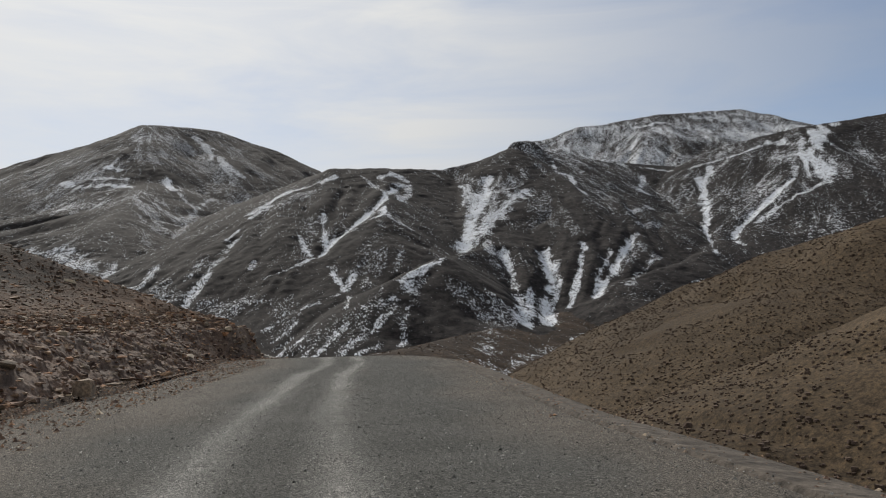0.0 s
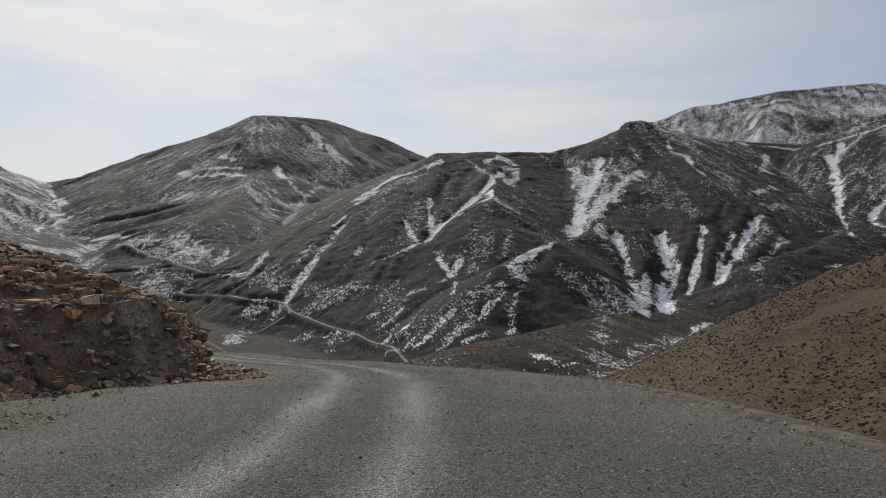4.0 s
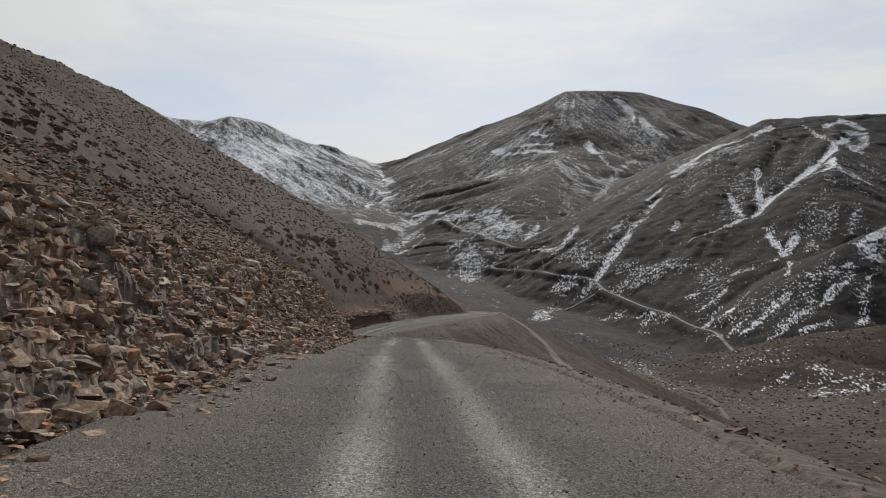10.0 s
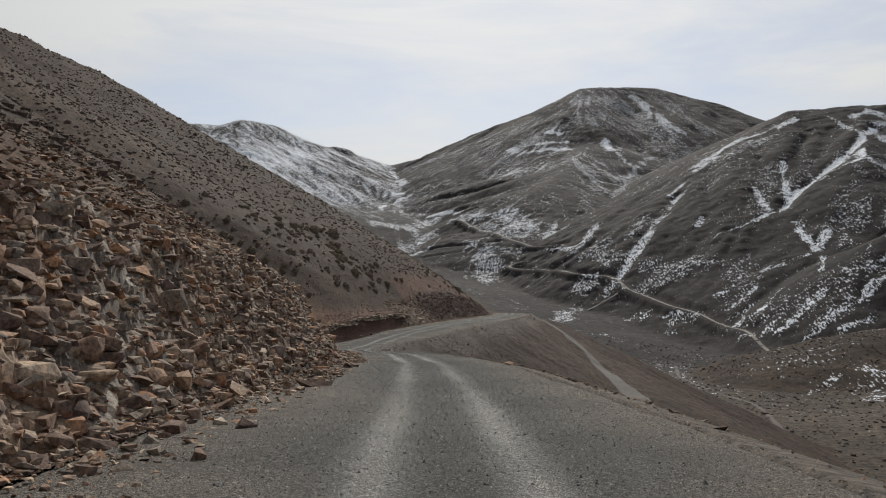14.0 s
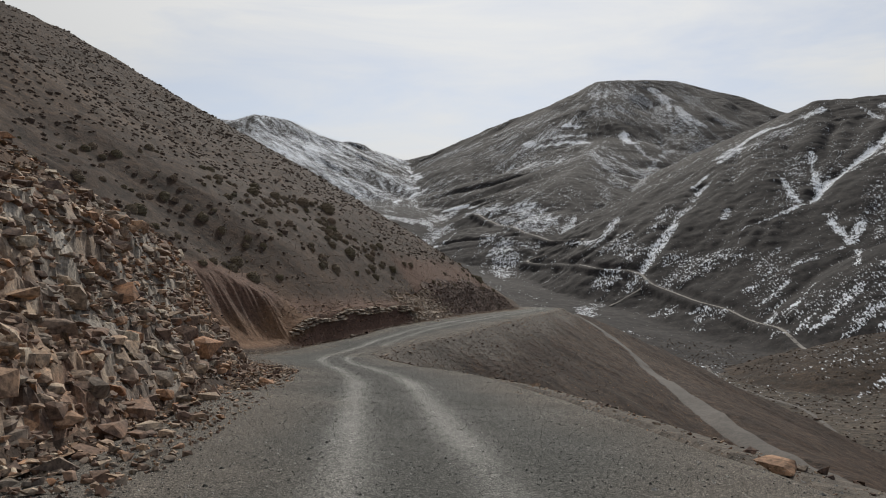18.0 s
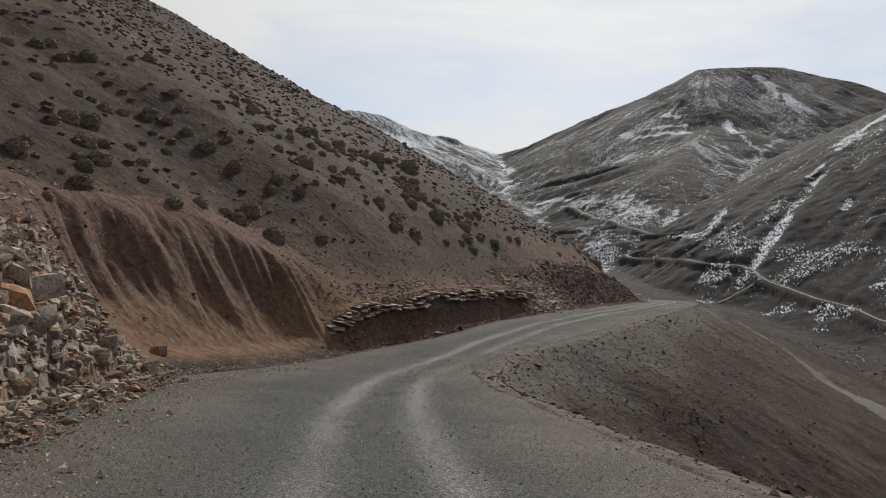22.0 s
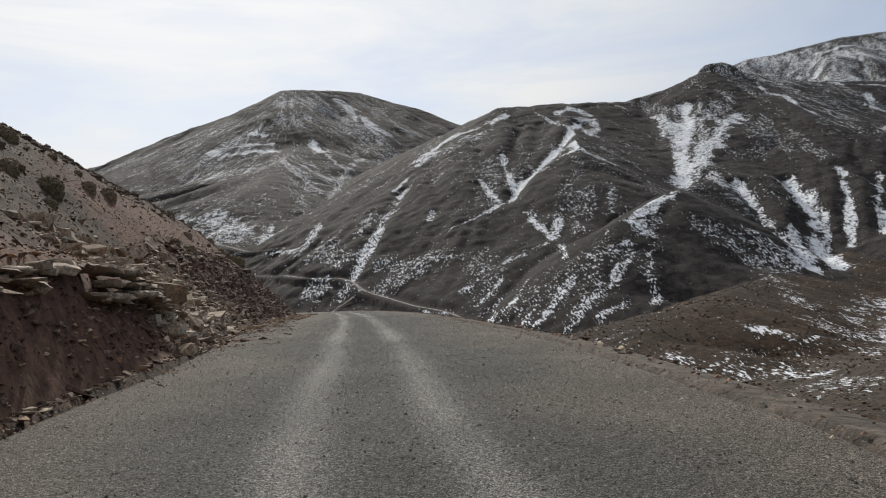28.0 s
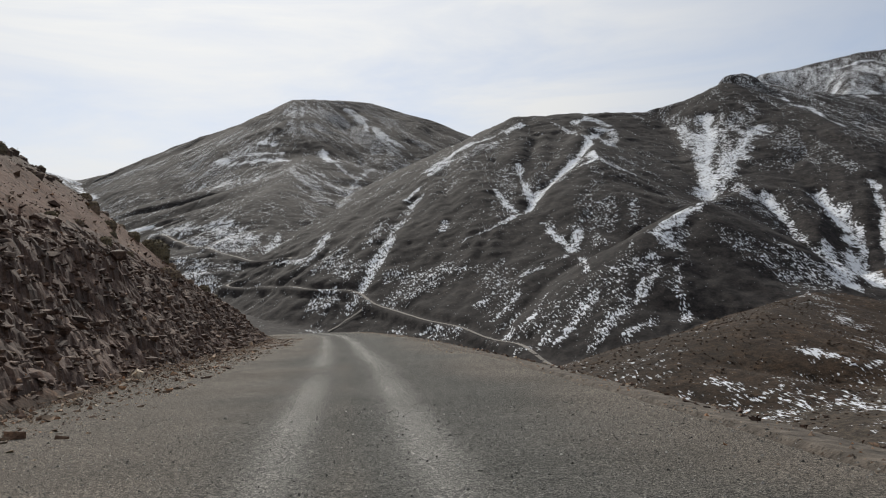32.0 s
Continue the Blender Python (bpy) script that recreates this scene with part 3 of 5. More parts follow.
drift([(-373, 1476), (-339, 1445), (-307, 1414), (-308, 1505), (-300, 1569)], 26, 0.65)
drift([(-273, 1277), (-275, 1331), (-274, 1379)], 20, 0.6)
drift([(-263, 1246), (-256, 1266), (-248, 1283), (-244, 1304), (-243, 1349)], 4, 0.95)
drift([(-460, 1771), (-458, 1932), (-450, 1954), (-442, 1977)], 6, 0.95)
drift([(-645, 2573), (-593, 2449), (-492, 2120)], 9, 1)
drift([(-500, 1957), (-479, 1971), (-465, 2010)], 6, 1)
drift([(257, 892), (273, 904), (291, 918), (312, 930), (334, 941)], 4.5, 0.95)
drift([(108, 901), (126, 912), (144, 926), (170, 934), (196, 941)], 3.5, 0.6)
drift([(267, 891), (271, 883), (271, 870)], 5, 0.75)
drift([(254, 874), (266, 888), (274, 894)], 6, 0.55)
drift([(122, 815), (132, 834), (143, 853), (152, 866), (162, 882)], 3.2, 0.72)
drift([(139, 787), (152, 801), (166, 818), (174, 825), (183, 831)], 3.2, 0.72)
drift([(154, 765), (166, 775), (179, 787), (190, 797), (201, 805), (212, 817), (223, 828)], 3.2, 0.72)
drift([(205, 851), (216, 850), (228, 848)], 3.2, 0.72)
drift([(178, 766), (191, 772), (205, 778)], 3.2, 0.72)
drift([(115, 869), (128, 882), (142, 899)], 3.2, 0.72)
drift([(251, 838), (237, 803), (226, 774)], 3.2, 0.72)
drift([(210, 934), (197, 891), (193, 871)], 3.2, 0.72)
drift([(116, 835), (125, 852), (134, 868)], 3.2, 0.72)
drift([(238, 840), (224, 824), (211, 811)], 3.2, 0.72)
drift([(129, 798), (140, 809), (150, 817)], 3.2, 0.72)
drift([(133, 831), (155, 831), (179, 832), (203, 836), (230, 844)], 26, 0.36)
drift([(442, 1082), (427, 1026), (424, 999)], 8, 0.65)
drift([(456, 1045), (445, 1006), (436, 973), (419, 926), (398, 871), (384, 832), (377, 809)], 7, 1, 8)
drift([(521, 1054), (500, 1004), (480, 955), (465, 931), (449, 903), (435, 880), (400, 815)], 7, 1, 8)
drift([(433, 923), (411, 875), (383, 813)], 6, 0.9)
drift([(493, 953), (474, 926), (458, 905), (442, 884), (407, 825)], 6, 0.9)
drift([(516, 1028), (502, 993), (488, 958)], 8, 0.8)
drift([(582, 1044), (550, 997), (523, 959), (495, 922), (469, 886)], 4.5, 0.9, 6)
drift([(685, 1075), (651, 1039), (609, 990), (581, 963), (546, 923), (529, 906), (507, 882)], 5, 1, 6)
drift([(603, 1010), (571, 972), (539, 934), (523, 913), (506, 892)], 3.5, 0.8, 4)
drift([(673, 995), (617, 948), (550, 879)], 6, 0.6, 3)
drift([(325, 874), (328, 845), (331, 819)], 14, 0.5, 4)
drift([(341, 862), (349, 837), (354, 809)], 10, 0.55, 4)
drift([(667, 1032), (617, 982), (575, 939)], 8, 0.5)
drift([(745, 1182), (777, 1200), (823, 1240)], 9, 0.7)
drift([(722, 1116), (745, 1122), (775, 1138)], 8, 0.6)
drift([(532, 1152), (563, 1157), (586, 1145), (591, 1117), (594, 1089)], 18, 0.42)
drift([(435, 1026), (425, 993), (416, 965)], 12, 0.45)
drift([(757, 1482), (724, 1399), (742, 1375), (710, 1303), (707, 1260)], 4.5, 1)
drift([(979, 1493), (936, 1435), (880, 1356), (889, 1354), (899, 1351)], 6, 0.85)
drift([(1045, 1386), (1012, 1335), (977, 1283), (933, 1225), (895, 1175), (867, 1141), (849, 1120)], 8, 0.95, 6)
drift([(849, 1120), (821, 1075), (795, 1034), (776, 1004), (767, 986)], 3.5, 0.95, 3)
drift([(1093, 1416), (1084, 1401), (1076, 1387)], 5, 0.9)
drift([(1018, 1294), (1004, 1251), (997, 1217)], 4, 0.6)
drift([(1103, 1188), (1042, 1164), (963, 1130), (890, 1087), (857, 1059)], 5, 1, 6)
drift([(843, 1041), (842, 1027), (841, 1012)], 4, 0.9)
drift([(1123, 1126), (1095, 1126), (1059, 1118), (1031, 1114), (1007, 1113), (970, 1105), (928, 1089)], 6, 0.8, 3)
drift([(1376, 1369), (1341, 1353), (1313, 1345), (1255, 1295), (1217, 1264), (1177, 1209), (1148, 1167)], 20, 1)
drift([(1231, 1397), (1243, 1371), (1243, 1333), (1256, 1317), (1274, 1307)], 11, 0.85)
drift([(1062, 1454), (1092, 1437), (1126, 1427), (1142, 1402), (1169, 1393), (1200, 1395), (1231, 1397)], 4, 0.9)
drift([(961, 1595), (988, 1570), (1013, 1543), (1043, 1531), (1055, 1492)], 5, 0.8)
drift([(1769, 2738), (1825, 2717), (1892, 2712)], 12, 1)
drift([(1454, 2815), (1502, 2812), (1552, 2814), (1663, 2810), (1767, 2794)], 20, 0.75)
drift([(2028, 2720), (2105, 2666), (2160, 2589), (2185, 2535), (2216, 2490)], 34, 0.75)
drift([(1640, 2636), (1601, 2432), (1644, 2366)], 25, 0.5)
drift([(2014, 2478), (1912, 2473), (1775, 2419)], 25, 0.5)
drift([(156, 364), (161, 357), (166, 353), (175, 354), (183, 352), (186, 351), (190, 351)], 7, 0.72)
drift([(163, 369), (168, 357), (176, 351)], 12, 0.6)
drift([(278, 692), (257, 632), (235, 570)], 10, 0.55)
drift([(184, 579), (189, 576), (193, 570)], 5, 0.8)
drift([(194, 335), (185, 320), (180, 312)], 2, 1)
drift([(644, 881), (658, 884), (673, 888)], 4, 0.7)
drift([(194, 563), (195, 559), (196, 556), (203, 559), (212, 565)], 3, 0.7)
drift([(157, 521), (163, 526), (169, 530)], 3, 0.65)
drift([(136, 541), (144, 538), (153, 536), (163, 534), (170, 529), (162, 496), (149, 463)], 12, 0.42)
drift([(137, 566), (138, 562), (139, 558)], 3, 0.7)
drift([(174, 506), (171, 493), (165, 479)], 5, 0.5)
drift([(291, 649), (267, 612), (235, 566)], 8, 0.6)
drift([(103, 539), (113, 551), (122, 560)], 2, 0.55)
drift([(121, 512), (127, 504), (132, 495)], 5, 0.5)
drift([(-38, 861), (-30, 901), (-20, 952)], 9, 0.6)
drift([(2, 808), (12, 802), (21, 793)], 8, 0.45)
drift([(58, 846), (64, 863), (70, 881)], 5, 0.65)
drift([(115, 797), (124, 796), (133, 798)], 5, 0.55)
drift([(165, 779), (177, 785), (190, 795), (195, 806), (200, 814)], 6, 0.6)
drift([(239, 854), (255, 873), (273, 895)], 9, 0.7)
drift([(118, 855), (137, 867), (156, 875)], 5, 0.5)
drift([(194, 827), (214, 849), (236, 879)], 10, 0.42)
drift([(39, 901), (62, 882), (84, 865)], 9, 0.5)
drift([(128, 513), (144, 528), (157, 533), (166, 515), (162, 462)], 6, 0.55)
drift([(185, 574), (189, 576), (196, 583)], 4, 0.7)
drift([(142, 528), (154, 541), (170, 564)], 9, 0.42)
drift([(250, 567), (282, 606), (317, 645), (379, 725), (421, 763)], 8, 0.75)
drift([(263, 651), (239, 591), (220, 541)], 12, 0.5)
drift([(306, 668), (356, 716), (395, 736)], 10, 0.5)
drift([(335, 812), (295, 719), (257, 630)], 12, 0.42)


def along(x, y, line, reach):
    """Which points lie near a line, and how far from it."""
    box = (x > line[:, 0].min() - reach) & (x < line[:, 0].max() + reach) & (y > line[:, 1].min() - reach) & (y < line[:, 1].max() + reach)
    bx, by = x[box], y[box]
    best = np.full(bx.shape, 1e9)
    for (x0, y0), (x1, y1) in zip(line[:-1], line[1:]):
        dx, dy = x1 - x0, y1 - y0
        u = np.clip(((bx - x0) * dx + (by - y0) * dy) / max(dx * dx + dy * dy, 1e-6), 0, 1)
        best = np.minimum(best, np.hypot(bx - x0 - u * dx, by - y0 - u * dy))
    return box, best


def downhill(x, y, z):
    """Unit direction of the fall of the ground on the sheet's grid."""
    for _ in range(2):
        pad = np.pad(z, 2, mode="edge")
        z = sum(pad[2 + a:2 + a + z.shape[0], 2 + b:2 + b + z.shape[1]] for a in (-2, 0, 2) for b in (-2, 0, 2)) / 9.0
    gx = np.gradient(z, axis=1) / np.gradient(x, axis=1)
    gy = (np.gradient(z, axis=0) - gx * np.gradient(x, axis=0)) / np.gradient(y, axis=0)
    n = np.hypot(gx, gy) + 1e-6
    return gx / n, gy / n


def rills(x, y, fx, fy, size, length, seed):
    """Noise drawn out along the fall line: about -2 to 2."""
    n = 13
    total = 0.0
    for k in np.linspace(-1, 1, n):
        total = total + vnoise((x + fx * k * length) / size, (y + fy * k * length) / size, seed) - 0.5
    total = total / n
    return total / (total.std() + 1e-9)


def snow_field(x, y, z, owner, fine, coarse):
    """How much snow lies, about 0 to 1, before the fine scatter."""
    s = 0.08 + np.clip((z - 20) / 2000, 0, 0.16) + 0.24 * fbm(x, y, 200, 5, 81) + 0.09 * fine + 0.10 * np.clip(0.6 - np.abs(coarse), -0.4, 0.6)
    s = np.where(owner == 4, s + 0.20 * step(60, 200, z) + 0.22 * step(200, 420, z), s)
    s = np.where(owner == 5, s + 0.26, s)
    s = np.where(owner == 1, s + 0.02, s)
    s = np.where(owner == 7, 0.12 + 0.22 * fbm(x, y, 60, 4, 83) * (1 - step(-20, -8, z)), s)
    for line, width, amount, cut in DRIFTS:
        box, best = along(x, y, line, width * 3.2 + 12)
        best = best + width * (0.35 * fbm(x[box], y[box], 22, 3, 87) - 0.45 * fine[box])
        s[box] = np.maximum(s[box], (0.06 + 0.84 * amount) * (1 - step(width * 0.15, width * 2.0, best)))
    return np.where((owner == 8) | (owner == 6) & (y < 420) | (y < 330), -2.0, np.clip(s, -0.3, 1))


LX, LY = sheet()
LZ, OWNER, LAY, RAY = land(LX, LY, True)
for line, width, amount, cut in DRIFTS:
    if cut:
        box, best = along(LX, LY, line, width * 2.2 + 14)
        LZ[box] -= 0.6 * cut * (1 - step(0.0, width * 1.6 + 9, best))
FLOW_X, FLOW_Y = downhill(LX, LY, LZ)
COARSE, FINE = rills(LX, LY, FLOW_X, FLOW_Y, 30.0, 85.0, 201), rills(LX, LY, FLOW_X, FLOW_Y, 9.0, 30.0, 203)
HIGH = np.isin(OWNER, [1, 2, 3, 4, 5]) * step(690, 760, LY) * step(4, 16, LZ - lerp_at(LY, [(a, c) for a, b, c in VALLEY]))
LZ = LZ - HIGH * (1.5 * np.clip(1 - np.abs(COARSE) / 1.1, 0, 1) ** 1.4 + 0.6 * np.clip(1 - np.abs(FINE), 0, 1))
under = (LAY <= 0) & (RAY <= 0) & (LY < 338)
LZ = np.where(under, LZ - 0.30, LZ)
FACES = [(9, 47), (47, 188), (238, 321)]
for y0, y1 in FACES:
    LZ = LZ - 0.42 * step(0.25, 0.6, LAY) * (1 - step(4.6, 5.4, LAY)) * step(y0 + 0.5, y0 + 2, LY) * (1 - step(y1 - 2, y1 - 0.5, LY))
VALLEY_ROAD = [(127, 694), (126, 755), (119, 812), (98, 849), (89, 871), (68, 899), (45, 942), (27, 970), (20, 995), (1, 1016), (-29, 1034), (-72, 1105)]
PASS_ROAD = [(-72, 1105), (-107, 1145), (-116, 1157), (-100, 1164), (-81, 1169), (-43, 1172), (-50, 1190), (-85, 1211), (-131, 1272), (-186, 1362), (-241, 1454)]


def curve_points(pts, spacing):
    p = np.array(pts, float)
    d = np.concatenate([[0], np.cumsum(np.hypot(*np.diff(p, axis=0).T))])
    s = np.arange(0, d[-1], spacing)
    q = np.stack([np.interp(s, d, p[:, 0]), np.interp(s, d, p[:, 1])], 1)
    n = max(3, int(24 / spacing) | 1)
    if len(q) > n * 2:
        q = np.stack([_smooth(q[:, 0], n), _smooth(q[:, 1], n)], 1)
    return q


def graded(pts):
    """Points 4 m apart along a graded road, and its even height."""
    q = curve_points(pts, 4.0)
    return q, _smooth(land(q[:, 0], q[:, 1]), 17)


# benches cut for the roads across the valley
for pts in (VALLEY_ROAD, PASS_ROAD):
    q, qz = graded(pts)
    near = (LX > q[:, 0].min() - 20) & (LX < q[:, 0].max() + 20) & (LY > q[:, 1].min() - 20) & (LY < q[:, 1].max() + 20)
    dist = np.hypot(LX[near][:, None] - q[None, :, 0], LY[near][:, None] - q[None, :, 1])
    k = dist.argmin(1)
    w = 1 - step(5.0, 13.0, dist[np.arange(len(k)), k])
    LZ[near] = LZ[near] * (1 - w) + qz[k] * w
OWNER = np.where((OWNER == 0) & (LY > 980 + 0.6 * LX), 4, OWNER)
OWNER = np.where((OWNER == 0) & (LY > 640), 3, OWNER)
TONE = (1 - 0.8 * step(204, 214, LY)) * step(0.2, 1.5, LAY) * (1 - step(5, 11, LAY + 2 * fbm(LX, LY, 9, 3, 91))) * (0.30 + 0.70 * step(183, 189, LY) * (1 - step(203, 215, LY)) * (1 - 0.85 * step(2.6, 4.2, LAY + 0.8 * fbm(LX, LY, 4, 3, 92))))
RUDDY = step(199, 205, LY) * step(0.1, 0.5, LAY) * (1 - step(2.2 + 5 * step(252, 258, LY), 4.0 + 7 * step(252, 258, LY), LAY + 0.8 * fbm(LX, LY, 5, 3, 93))) * (1 - step(318, 330, LY))
LZ = LZ - 0.22 * step(1.0, 1.6, LAY) * (1 - step(6.6, 7.4, LAY)) * step(185.5, 186.5, LY) * (1 - step(205, 206, LY))
GRIT = np.where(RAY > 0, 1 - step(1.0, 5.5, RAY + 1.6 * fbm(LX, LY, 6, 3, 94)), 0.0)
SNOW = snow_field(LX, LY, LZ, OWNER, FINE, COARSE)


def part_of_sheet(name, owners, mat, label, category):
    nr, nc = LX.shape
    own = OWNER[:-1, :-1]
    sel = np.isin(own, owners)
    idx = np.arange(nr * nc).reshape(nr, nc)
    q = np.stack([idx[:-1, :-1], idx[:-1, 1:], idx[1:, 1:], idx[1:, :-1]], -1)[sel]
    used, inv = np.unique(q, return_inverse=True)
    me = bpy.data.meshes.new(name)
    me.vertices.add(len(used))
    co = np.stack([LX.ravel()[used], LY.ravel()[used], LZ.ravel()[used]], 1)
    me.vertices.foreach_set("co", co.astype(np.float32).ravel())
    me.loops.add(q.size)
    me.loops.foreach_set("vertex_index", inv.reshape(-1).astype(np.int32))
    me.polygons.add(len(q))
    me.polygons.foreach_set("loop_start", np.arange(0, q.size, 4, dtype=np.int32))
    me.polygons.foreach_set("use_smooth", np.ones(len(q), bool))
    me.update(calc_edges=True)
    a = me.attributes.new("snow", "FLOAT", "POINT")
    a.data.foreach_set("value", SNOW.ravel()[used].astype(np.float32))
    a = me.attributes.new("tone", "FLOAT", "POINT")
    a.data.foreach_set("value", TONE.ravel()[used].astype(np.float32))
    a = me.attributes.new("grit", "FLOAT", "POINT")
    a.data.foreach_set("value", GRIT.ravel()[used].astype(np.float32))
    a = me.attributes.new("ruddy", "FLOAT", "POINT")
    a.data.foreach_set("value", RUDDY.ravel()[used].astype(np.float32))
    me.materials.append(mat)
    ob = new(name, me)
    return tagged(ob, label, category, kind="structure")


part_of_sheet("spur", [7], M_SPUR, "low brown spur with thin snow patches, shade of its near face in the colour", "hill")
part_of_sheet("ground", [0], M_SOIL, "brown stony valley floor with dry soil", "ground")
part_of_sheet("hillside", [8], M_HILL, "steep brown stony hillside dotted with cushion shrubs", "hillside")
part_of_sheet("hill", [6], M_HILL_WARM, "rounded bare brown hill with small shrubs", "hill")
part_of_sheet("mountain_peak", [1], M_MOUNTAIN, "dark flat-topped mountain peak with patchy snow", "mountain")
part_of_sheet("mountain_massif", [2, 3], M_MOUNTAIN, "long dark mountain ridge and spurs with snow in the gullies", "mountain")
part_of_sheet("mountain_slope", [4], M_MOUNTAIN, "snow-covered mountain slope below a rocky crest", "mountain")
part_of_sheet("mountain_summit", [5], M_MOUNTAIN, "distant snow-capped summit with rocky shoulders", "mountain")


# ---- the road ----
def grid_object(name, x, y, z, mat, attrs, label, category, kind="structure"):
    nr, nc = x.shape
    idx = np.arange(nr * nc).reshape(nr, nc)
    q = np.stack([idx[:-1, :-1], idx[:-1, 1:], idx[1:, 1:], idx[1:, :-1]], -1).reshape(-1, 4)
    me = bpy.data.meshes.new(name)
    me.vertices.add(x.size)
    me.vertices.foreach_set("co", np.stack([x, y, z], -1).astype(np.float32).ravel())
    me.loops.add(q.size)
    me.loops.foreach_set("vertex_index", q.reshape(-1).astype(np.int32))
    me.polygons.add(len(q))
    me.polygons.foreach_set("loop_start", np.arange(0, q.size, 4, dtype=np.int32))
    me.polygons.foreach_set("use_smooth", np.ones(len(q), bool))
    me.update(calc_edges=True)
    for k, v in attrs.items():
        a = me.attributes.new(k, "FLOAT", "POINT")
        a.data.foreach_set("value", np.broadcast_to(v, x.shape).astype(np.float32).ravel())
    me.materials.append(mat)
    return tagged(new(name, me), label, category, kind=kind)


def build_road():
    ys = np.arange(-60, 338.01, 0.4)
    ax, az, ad = np.interp(ys, from_y, AX_X), np.interp(ys, from_y, AX_Z), np.interp(ys, from_y, AX_D)
    le, re = lerp_at(ys, LEFT_EDGE) + 0.5, lerp_at(ys, RIGHT_EDGE) + 0.6
    n = 45
    t = np.linspace(0, 1, n)[None, :]
    d = -le[:, None] + (le + re)[:, None] * t
    nrm = np.sqrt(1 + ad * ad)[:, None]
    x, y = ax[:, None] + d / nrm, ys[:, None] - d * ad[:, None] / nrm
    edge = np.minimum((d + le[:, None]), (re[:, None] - d))
    tr_off = lerp_at(ys, TRACKS)[:, None]
    tr = np.exp(-((np.abs(d - tr_off) - 0.80) / 0.28) ** 2)
    z = az[:, None] - 0.0016 * d * d - 0.025 * tr + 0.02 * fbm(x, y, 1.7, 3, 3) + 0.04 * fbm(x, y, 7, 2, 4) - 0.30 * (1 - step(0, 0.9, edge)) + 0.02
    tr = tr * (0.75 + 0.35 * fbm(x, y, 5, 3, 8))
    verge = lerp_at(ys, [(-60, 2.4), (15, 2.8), (44, 2.8), (54, 1.4), (60, 1.3), (160, 1.5), (174, 2.2), (190, 2.6), (199, 1.6), (206, 0.4), (236, 1.2), (250, 2.6), (262, 3.3), (340, 2.6)])[:, None] * (d < 0) + 0.7 * (d > 0)
    sh = 1 - step(0.2, 2.6, edge - verge + 0.9 * fbm(x, y, 4, 4, 9))
    grid_object("road", x, y, z, M_ROAD, {"track": np.clip(tr, 0, 1), "shoulder": np.clip(sh, 0, 1)}, "grey gravel mountain road with two pale wheel tracks, sky sheen in their colour", "road")


TRACKS = [(-60, 0), (0, -0.6), (30, -1.7), (46, -1.0), (58, 0.2), (67, 0.8), (78, 0.6), (88, 0.4), (100, 0.3), (150, 0.2), (185, 0.4), (205, 0.3), (240, 0), (340, 0)]
build_road()


# ---- tracks across the valley ----
def make_track_material(name, dark, pale):
    m, nt, bs = material(name)
    pos = position(nt)
    n1, n2 = noise_node(nt, 0.08, 4, 0.5, pos), noise_node(nt, 1.2, 4, 0.5, pos)
    col = ramp(nt, n1, [(0.3, dark), (0.7, pale)])
    col = mix(nt, 0.6, col, ramp(nt, n2, [(0.35, (0.6, 0.6, 0.6)), (0.65, (1.3, 1.3, 1.3))]), "MULTIPLY")
    col = mix(nt, 0.7, col, ramp(nt, noise_node(nt, 6.0, 4, 0.7, pos), [(0.35, (0.45, 0.45, 0.45)), (0.65, (1.5, 1.5, 1.5))]), "MULTIPLY")
    nt.links.new(col, bs.inputs["Base Color"])
    bs.inputs["Roughness"].default_value = 0.9
    return m


M_TRACK = make_track_material("dirt_track", (0.16, 0.145, 0.128), (0.23, 0.208, 0.185))
M_BENCH = make_track_material("old_track", (0.044, 0.035, 0.028), (0.066, 0.054, 0.044))


def track(pts, width, lift, label, spacing=4.0, mat=None, even=False):
    q = curve_points(pts, spacing)
    t = np.gradient(q, axis=0)
    t /= np.linalg.norm(t, axis=1)[:, None]
    nrm = np.stack([t[:, 1], -t[:, 0]], 1)
    off = np.linspace(-0.3, 0.3, 7)[None, :] * width
    off = off * (1 + (0.15 if even else 0.4) * fbm(q[:, :1] + 300 * np.sign(off), q[:, 1:] + 0 * off, 9 + 2 * width, 3, 12))
    x, y = q[:, :1] + nrm[:, :1] * off, q[:, 1:] + nrm[:, 1:] * off
    zc = land(q[:, 0], q[:, 1])[:, None]
    z = land(x, y) + lift - 0.9 * lift * (np.arange(7) % 6 == 0)[None, :]
    if even:
        z = graded(pts)[1][:, None] + lift + 0 * off
    return grid_object("track", x, y, z, mat or M_TRACK, {}, label, "track")


track(VALLEY_ROAD, 5.5, 0.35, "pale dirt road winding along the far valley side", 4.0, None, True)
track(PASS_ROAD, 5.5, 0.35, "dirt road climbing in a hairpin below the pass", 4.0, None, True)
track([(-11, 941), (16, 960), (26, 970)], 4, 0.5, "short pale dirt spur track")
track([(53, 704), (48, 617), (56, 565), (70, 500), (64, 400)], 3.4, 0.25, "faint dirt track on the valley floor", 3.0, M_BENCH)
track([(-16, 338), (-8, 326), (-2, 308), (8, 256), (19, 202), (38, 122), (66, 44)], 5.0, 0.10, "old dirt track on a bench below the road", 2.0, M_BENCH)


